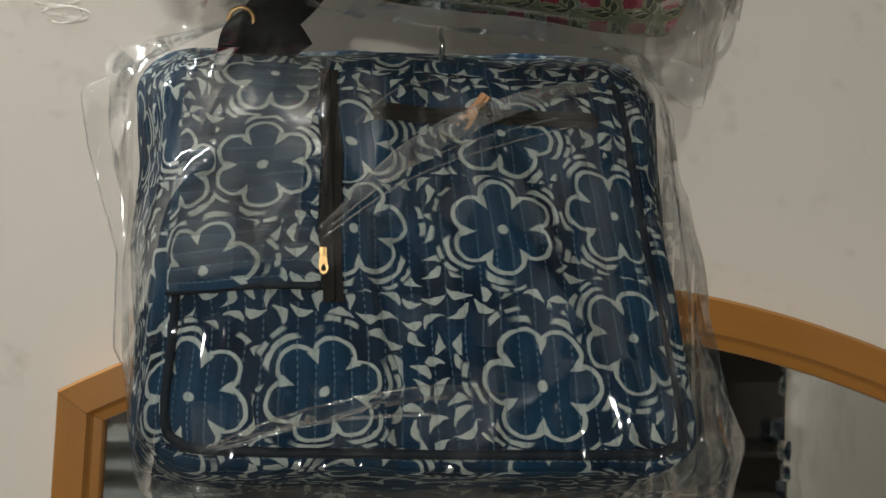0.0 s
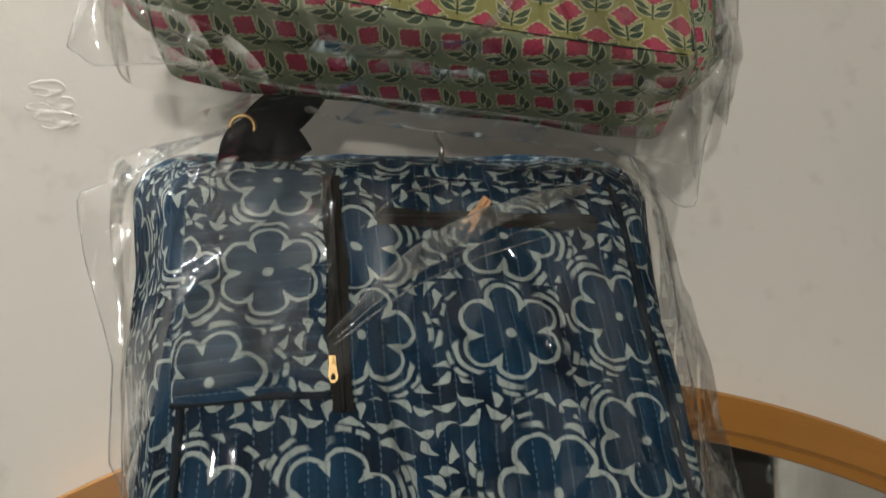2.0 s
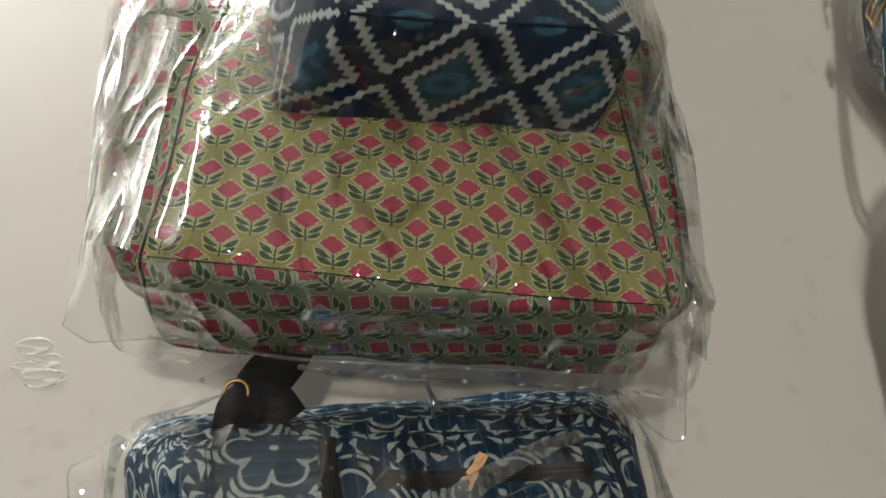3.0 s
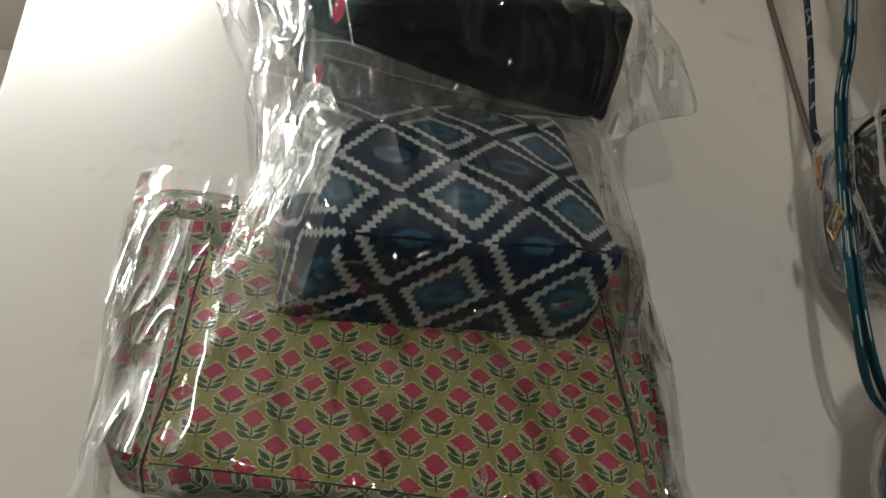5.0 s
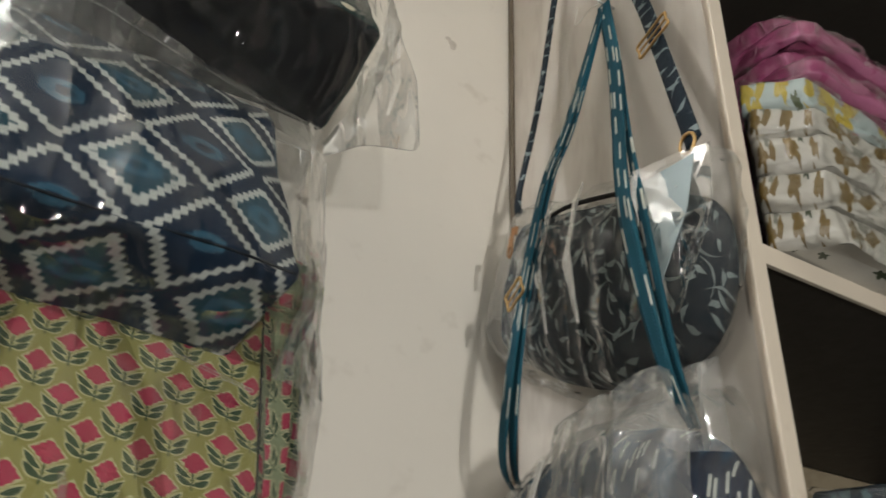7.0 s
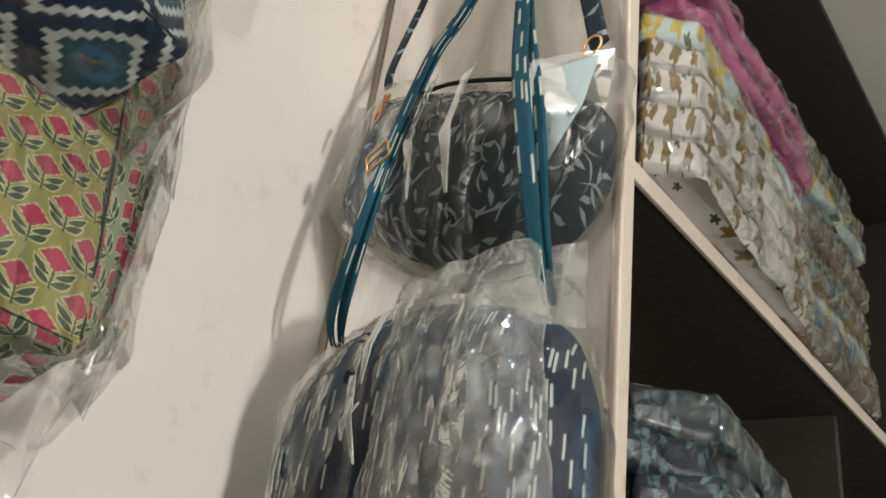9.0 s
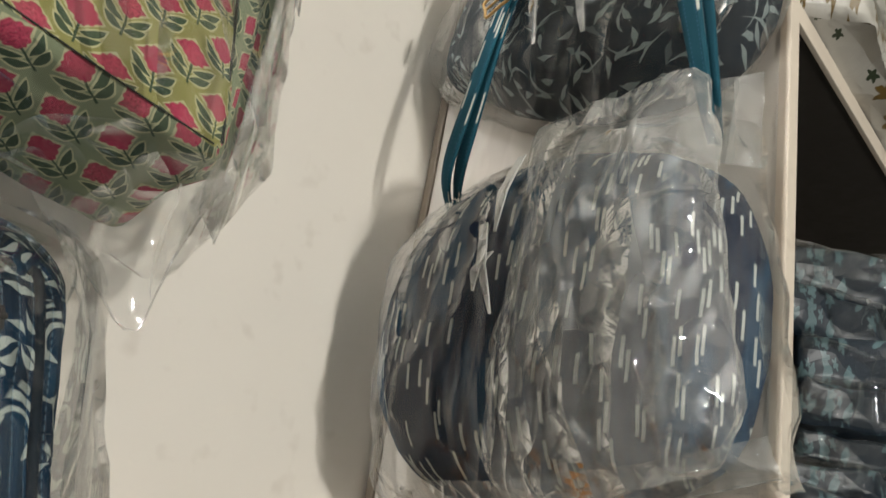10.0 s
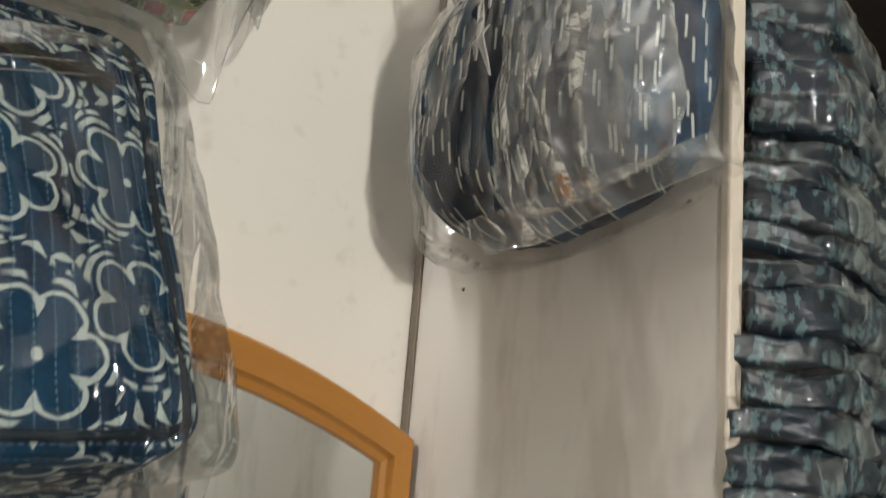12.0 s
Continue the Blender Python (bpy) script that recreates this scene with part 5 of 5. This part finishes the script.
def leaf_sling():
    bag = thing("sling_bag", pp(0.26, 0.04, 1.95), "black sling bag with grey leaf print, in clear plastic", "bag", "sling bags on the side board")
    part("body", pillow([(0.090, 2.112), (0.20, 2.075), (0.30, 2.035), (0.395, 1.985), (0.412, 1.91), (0.375, 1.856), (0.30, 1.846), (0.20, 1.866), (0.085, 1.930), (0.028, 1.975), (0.042, 2.05)], (0.24, 1.96), 0.006, 0.066, seed=1.0), LEAFY, bag, "black cotton body with grey leaf print")
    part("zip", tube([pp(0.150, 0.064, 2.062), pp(0.25, 0.073, 2.040), pp(0.36, 0.062, 2.002)], 0.0025, 6), BROWN_TAPE, bag)
    zip_pull(bag, pp(0.145, 0.076, 2.060), pp(0.137, 0, 0) - pp(0.145, 0, 0) + Vector((0, 0, -0.03)), OUT, 0.030, 0.012, ROSE)
    # the film's pale-blue reflection is put into this card's colour and outline
    part("sheen_card", slab([pp(0.350, 0.071, 2.003), pp(0.418, 0.052, 2.008), pp(0.410, 0.060, 1.955), pp(0.378, 0.070, 1.893)], 0.0006, 0), CARD_SHEEN, bag, "pale card under the film, with the film's reflection in its colour", False)
    part("plastic_cover", pillow([(0.085, 2.140), (0.22, 2.085), (0.285, 2.072), (0.335, 2.030), (0.418, 2.025), (0.428, 1.96), (0.400, 1.870), (0.335, 1.832), (0.24, 1.840), (0.12, 1.890), (0.0, 1.975), (0.020, 2.07)], (0.24, 1.96), 0.004, 0.078, 18, 10, 0.005, 30.0, 4.0, 3.0), FILM_CRUMPLE, bag, "crumpled clear plastic cover")
    part("strap", ribbon([pp(0.098, 0.045, 2.120), pp(0.103, 0.048, 2.150), pp(0.128, 0.033, 2.27), pp(0.156, 0.02, 2.433), pp(0.18, 0.014, 2.56), pp(0.203, 0.012, 2.71)], 0.015, OUT), STRAP_LEAF, bag, "navy leaf-print webbing strap")
    part("strap", ribbon([pp(0.412, 0.045, 2.025), pp(0.392, 0.04, 2.10), pp(0.367, 0.032, 2.185), pp(0.333, 0.02, 2.287), pp(0.27, 0.014, 2.49), pp(0.205, 0.012, 2.71)], 0.020, OUT), STRAP_LEAF, bag, "navy leaf-print webbing strap")
    part("cover_fold", film_loft([pp(0.345, 0.074, 2.02), pp(0.36, 0.082, 1.95), pp(0.345, 0.080, 1.87)], [pp(0.424, 0.04, 2.02), pp(0.426, 0.05, 1.95), pp(0.385, 0.06, 1.868)], 12, 24, 0.005, 2.0, 40.0), FILM_CRUMPLE, bag, "creased milky fold of film")
    for z0, s0 in ((2.045, 0.215), (2.035, 0.27)):
        part("cover_fold", film_loft([pp(s0, 0.080, z0), pp(s0 - 0.012, 0.088, z0 - 0.07), pp(s0 + 0.004, 0.086, z0 - 0.14)], [pp(s0 + 0.018, 0.080, z0 + 0.01), pp(s0 + 0.004, 0.090, z0 - 0.06), pp(s0 + 0.008, 0.086, z0 - 0.14)], 5, 18, 0.003, s0 * 90, 40.0), FILM_FOLD, bag, "standing fold of film")
    buckle(bag, 0.365, 0.036, 2.195, 0.046, 0.018, 0.2)
    ring = [pp(0.405 + 0.010 * math.cos(a), 0.046, 2.028 + 0.010 * math.sin(a)) for a in [6.2832 * k / 8 for k in range(8)]]
    part("ring", tube(ring, 0.0016, 6, True, 4), GOLD, bag, "brass ring")


def dashed_sling():
    bag = thing("sling_bag", pp(0.25, 0.06, 1.64), "navy sling bag with white dashes, in crumpled clear plastic", "bag", "sling bags on the side board")
    part("body", pillow([(0.095, 1.765), (0.19, 1.800), (0.28, 1.803), (0.37, 1.770), (0.408, 1.70), (0.412, 1.63), (0.385, 1.555), (0.30, 1.525), (0.22, 1.513), (0.13, 1.530), (0.065, 1.590), (0.052, 1.690)], (0.25, 1.65), 0.006, 0.110, seed=6.0), DASHED, bag, "navy body with woven white dashes")
    part("piping", tube([pp(0.056, 0.030, 1.690), pp(0.070, 0.034, 1.592), pp(0.132, 0.036, 1.534), pp(0.22, 0.036, 1.517), pp(0.30, 0.034, 1.528)], 0.003, 6), NAVY_PIPE, bag)
    part("plastic_cover", pillow([(0.075, 1.775), (0.18, 1.815), (0.30, 1.818), (0.392, 1.806), (0.410, 1.74), (0.424, 1.65), (0.432, 1.56), (0.428, 1.545), (0.33, 1.515), (0.22, 1.500), (0.085, 1.508), (0.052, 1.590), (0.036, 1.720)], (0.25, 1.65), 0.004, 0.116, 20, 10, 0.006, 26.0, 9.0, 3.0), FILM_CRUMPLE, bag, "crumpled clear plastic cover")
    part("cover_tail", film_loft([pp(0.17, 0.085, 1.528), pp(0.26, 0.095, 1.530), pp(0.36, 0.078, 1.548), pp(0.428, 0.05, 1.572)], [pp(0.205, 0.070, 1.500), pp(0.27, 0.07, 1.502), pp(0.36, 0.055, 1.528), pp(0.433, 0.04, 1.550)], 8, 40, 0.003, 3.0, 40.0), FILM_CLOUDY, bag, "welded lower hem of the film")
    part("cover_layer", pillow([(0.262, 1.800), (0.33, 1.812), (0.398, 1.806), (0.412, 1.74), (0.422, 1.66), (0.432, 1.56), (0.36, 1.530), (0.262, 1.520), (0.240, 1.60), (0.255, 1.70)], (0.325, 1.665), 0.085, 0.126, 16, 8, 0.006, 30.0, 12.0, 2.5), FILM_CLOUDY, bag, "second layer of crushed milky film")
    # milky strips: their whiteness stands in for light reflected by folded film
    for s0, z0, s1, z1 in ((0.262, 1.765, 0.250, 1.705), (0.232, 1.715, 0.258, 1.640), (0.243, 1.690, 0.236, 1.660)):
        part("film_crease", film_loft([pp(s0, 0.122, z0), pp((s0 + s1) / 2 - 0.004, 0.128, (z0 + z1) / 2), pp(s1, 0.124, z1)], [pp(s0 + 0.008, 0.122, z0), pp((s0 + s1) / 2 + 0.006, 0.128, (z0 + z1) / 2), pp(s1 + 0.002, 0.124, z1)], 4, 14, 0.001, s0 * 50, 30.0), FILM_PALE, bag, "milky strip painting the reflection on a film fold")
    shine = random.Random(23)
    for k in range(14):
        s0, z0 = shine.uniform(0.285, 0.405), shine.uniform(1.545, 1.765)
        lean, long = shine.uniform(-0.6, 1.2), shine.uniform(0.012, 0.036)
        track = []
        for j in range(3):
            sj, zj = s0 + math.sin(lean) * long * j / 2, z0 + math.cos(lean) * long * j / 2 + shine.uniform(-0.003, 0.003)
            track.append(pp(sj, 0.130 - 4.5 * (sj - 0.325) ** 2 - 0.8 * (zj - 1.665) ** 2, zj))
        part("film_crease", tube(track, shine.uniform(0.0003, 0.0006), 6, per=5), FILM_RIDGE, bag, "sharp shining crease in the film")
    part("cover_knot", film_flap([pp(0.375, 0.075, 1.815), pp(0.425, 0.06, 1.815), pp(0.425, 0.06, 1.745), pp(0.375, 0.085, 1.755)], 14, 14, 0.010, 5.0), FILM_CLOUDY, bag, "gathered film at the strap")
    for a, d in ((0.0, 0.0), (0.010, -0.006)):
        part("strap", ribbon([pp(0.124 + a * 0.3, 0.055, 1.757), pp(0.143 + a, 0.092 + d, 1.79), pp(0.165 + a * 0.6, 0.100 + d, 1.855), pp(0.177, 0.088 + d, 1.968), pp(0.200, 0.070 + d, 2.10), pp(0.223, 0.050 + d, 2.177), pp(NAIL[0], 0.016, NAIL[1])], 0.017, OUT, taper=0.45), STRAP, bag, "teal dashed webbing strap")
    part("strap", ribbon([pp(0.391, 0.066, 1.768), pp(0.390, 0.086, 1.82), pp(0.366, 0.088, 1.944), pp(0.340, 0.072, 2.03), pp(0.317, 0.052, 2.11), pp(0.29, 0.03, 2.23), pp(NAIL[0], 0.016, NAIL[1])], 0.018, OUT, twist=0.3, taper=0.3), STRAP, bag, "teal dashed webbing strap")
    part("strap", ribbon([pp(0.394, 0.062, 1.768), pp(0.396, 0.080, 1.82), pp(0.378, 0.080, 1.944), pp(0.350, 0.064, 2.03), pp(0.322, 0.046, 2.11), pp(0.29, 0.024, 2.23), pp(NAIL[0], 0.013, NAIL[1])], 0.012, OUT, twist=-0.2, taper=0.4), STRAP, bag, "teal dashed webbing strap")
    buckle(bag, 0.176, 0.096, 1.966, 0.032, 0.020, 0.35)


leaf_sling()
dashed_sling()
nail = thing("nail", pp(NAIL[0], 0, NAIL[1]), "bent steel nail in the side board with white thread round it", "nail")
part("shank", tube([pp(NAIL[0], -0.002, NAIL[1]), pp(NAIL[0], 0.02, NAIL[1] + 0.002), pp(NAIL[0], 0.028, NAIL[1] + 0.010)], 0.002, 6), STEEL, nail)
part("thread", tube([pp(NAIL[0], 0.02, NAIL[1]), pp(NAIL[0] - 0.03, 0.014, NAIL[1] + 0.02), pp(NAIL[0] - 0.055, 0.02, NAIL[1] + 0.012), pp(NAIL[0] - 0.06, 0.012, NAIL[1] + 0.05)], 0.0008, 5), THREAD, nail, "white cotton thread")
nail2 = thing("nail", pp(0.204, 0, 2.71), "steel nail high on the side board", "nail")
part("shank", tube([pp(0.204, -0.002, 2.71), pp(0.204, 0.02, 2.712), pp(0.204, 0.026, 2.72)], 0.002, 6), STEEL, nail2)


# ---- folded goods in film on the shelves ----
def pack(name, x0, x1, z0, z1, y0, y1, material, label, group, seed, sag=0.012, slope=0.0, end=None):
    """A folded garment in film: rounded front fold, slumped and creased; end: how far its free end is cut back."""
    t = thing(name, ((x0 + x1) / 2, (y0 + y1) / 2, z0), label, "folded cloth", group)
    if end:
        back = [(x0 - end[0], y0 + end[1]), (x1 + 0.02, y1)]
    else:
        back = [(x0, y1), (x1, y1)]
    (bx0, by0), (bx1, by1) = back
    s = Soft([(x0, y0, z1), (x1, y0 + (0.02 if end else 0), z1 + slope), (x1, y0 + (0.02 if end else 0), z0 + slope), (x0, y0, z0)],
             [(bx0, by0, z1), (bx1, by1, z1 + slope), (bx1, by1, z0 + slope), (bx0, by0, z0)], 0.15, 0.003, sag * 0.45, 19.0, seed)
    part("cloth", join(s.face("front", 30, 8), s.face("top", 20, 10), s.face("base", 12, 6), s.face("left", 14, 8), s.face("right", 6, 6)), material, t)
    w = Soft([p + Vector((-0.001, -0.004, 0.001)) for p in s.front], [p + Vector((-0.004, -0.002, 0.001)) for p in s.back], 0.16, 0.004, sag * 0.6, 26.0, seed + 3.0)
    part("film_wrap", join(w.face("front", 30, 8), w.face("left", 14, 8)), FILM, t, "clear film round the fold")
    return t


WHITE_PRINT = folded_print("white_floral_cotton", (0.55, 0.53, 0.48), (0.030, 0.045, 0.02), 32.0, 0.62, 0.3, (0.15, 0.095, 0.02))
PALE_PRINT = folded_print("pale_blue_floral_cotton", (0.42, 0.50, 0.50), (0.08, 0.10, 0.05), 26.0, 0.5, 0.4, (0.45, 0.35, 0.05))
PINK_PRINT = folded_print("pink_cotton", (0.40, 0.12, 0.23), (0.28, 0.05, 0.14), 30.0, 0.6)
OCHRE_PRINT = folded_print("ochre_cotton", (0.16, 0.105, 0.03), (0.03, 0.04, 0.03), 26.0, 0.45, 0.4, (0.02, 0.08, 0.12))
BROWN_PRINT = folded_print("brown_cotton", (0.12, 0.075, 0.04), (0.03, 0.025, 0.015), 26.0, 0.6)
PACK_WHITE = folded_print("white_wrapping", (0.85, 0.85, 0.82), (0.6, 0.6, 0.58), 9.0, 0.7)
NAVY_PRINT = folded_print("navy_floral_cotton", (0.004, 0.012, 0.022), (0.060, 0.105, 0.115), 78.0, 0.60, 0.06)
rng = random.Random(4)
z = 1.121
while z < 1.715:
    h = rng.uniform(0.020, 0.040)
    pack("folded_garment", X0 + 0.034 + (z - 1.5) * 0.10 + rng.uniform(-0.012, 0.008), X0 + 0.30 + (1.76 - z) * 0.25 + rng.uniform(-0.015, 0.015), z, z + h, YF - 0.054 + rng.uniform(-0.010, 0.008), YF + 0.16, NAVY_PRINT, "folded navy floral garment in clear film, in a stack", "stack of navy garments", rng.uniform(0, 50), sag=rng.uniform(0.014, 0.020), slope=(1.10 - z) * 0.06 + rng.uniform(-0.006, 0.004), end=(0.058, 0.056))
    z += h * 0.97
z = 1.946
for k in range(5):
    h = rng.uniform(0.032, 0.042)
    pack("folded_garment", X0 + 0.034 + rng.uniform(-0.008, 0.006), X0 + 0.46 + rng.uniform(-0.03, 0.02), z, z + h, YF - rng.uniform(0.038, 0.050), YB - 0.05, WHITE_PRINT if k < 4 else PALE_PRINT, "folded white garment with yellow flowers, in clear film", "stack of white garments", rng.uniform(0, 50), slope=rng.uniform(-0.004, 0.006), end=(0.046, 0.046))
    z += h * 0.97
for k in range(5):
    h = rng.uniform(0.022, 0.032)
    pack("folded_garment", X0 + 0.05, X0 + 0.44 + rng.uniform(-0.02, 0.02), z, z + h, YF - rng.uniform(0.02, 0.05), YB - 0.02, PINK_PRINT, "folded pink cotton garment in clear film", "stack of pink garments", rng.uniform(0, 50))
    z += h * 0.97
z = 1.946
for k in range(9):
    h = rng.uniform(0.034, 0.044)
    mat = (BROWN_PRINT, OCHRE_PRINT, PALE_PRINT, OCHRE_PRINT, OCHRE_PRINT)[k % 5]
    pack("folded_garment", X0 + 0.48, X0 + 0.86 + rng.uniform(-0.02, 0.02), z, z + h, YF - rng.uniform(0.0, 0.02), YB - 0.02, mat, "folded ochre and brown printed garment in clear film", "stack of ochre garments", rng.uniform(0, 50))
    z += h * 0.97


# ---- dark shelves across the room, seen in the mirror ----
back_shelf = thing("shelf_unit", (0.6, south + 0.2, 0), "dark brown shelf unit against the far wall", "shelf")
for x in (0.35, 1.23, 2.10):
    part("upright", box((x, south + 0.002, 0), (x + 0.02, south + 0.36, 2.3), 0.001), SHELF_DARK, back_shelf, "", False)
for z in (0.3, 0.75, 1.2, 1.65, 2.1):
    for x in (0.3705, 1.2505):
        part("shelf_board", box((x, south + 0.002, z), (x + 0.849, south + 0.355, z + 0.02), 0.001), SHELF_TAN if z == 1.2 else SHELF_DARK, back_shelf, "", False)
for k, (x, z) in enumerate(((0.42, 1.22), (0.80, 1.22), (1.45, 1.22), (1.60, 0.77), (0.6, 0.77), (1.5, 1.67))):
    pack("folded_garment", x, x + 0.30, z, z + 0.10, south + 0.05, south + 0.34, (NAVY_PRINT, BROWN_PRINT, WHITE_PRINT)[k % 3], "folded garment on the dark far shelf", "garments on the far shelf", k * 3.0)
for k in range(6):
    pack("folded_garment", -1.35, -0.80, 0.002 + 0.12 * k, 0.119 + 0.12 * k, south + 0.03, south + 0.42, PACK_WHITE, "large white wrapped pack in a pile on the floor", "pile of white packs", k * 5.0)
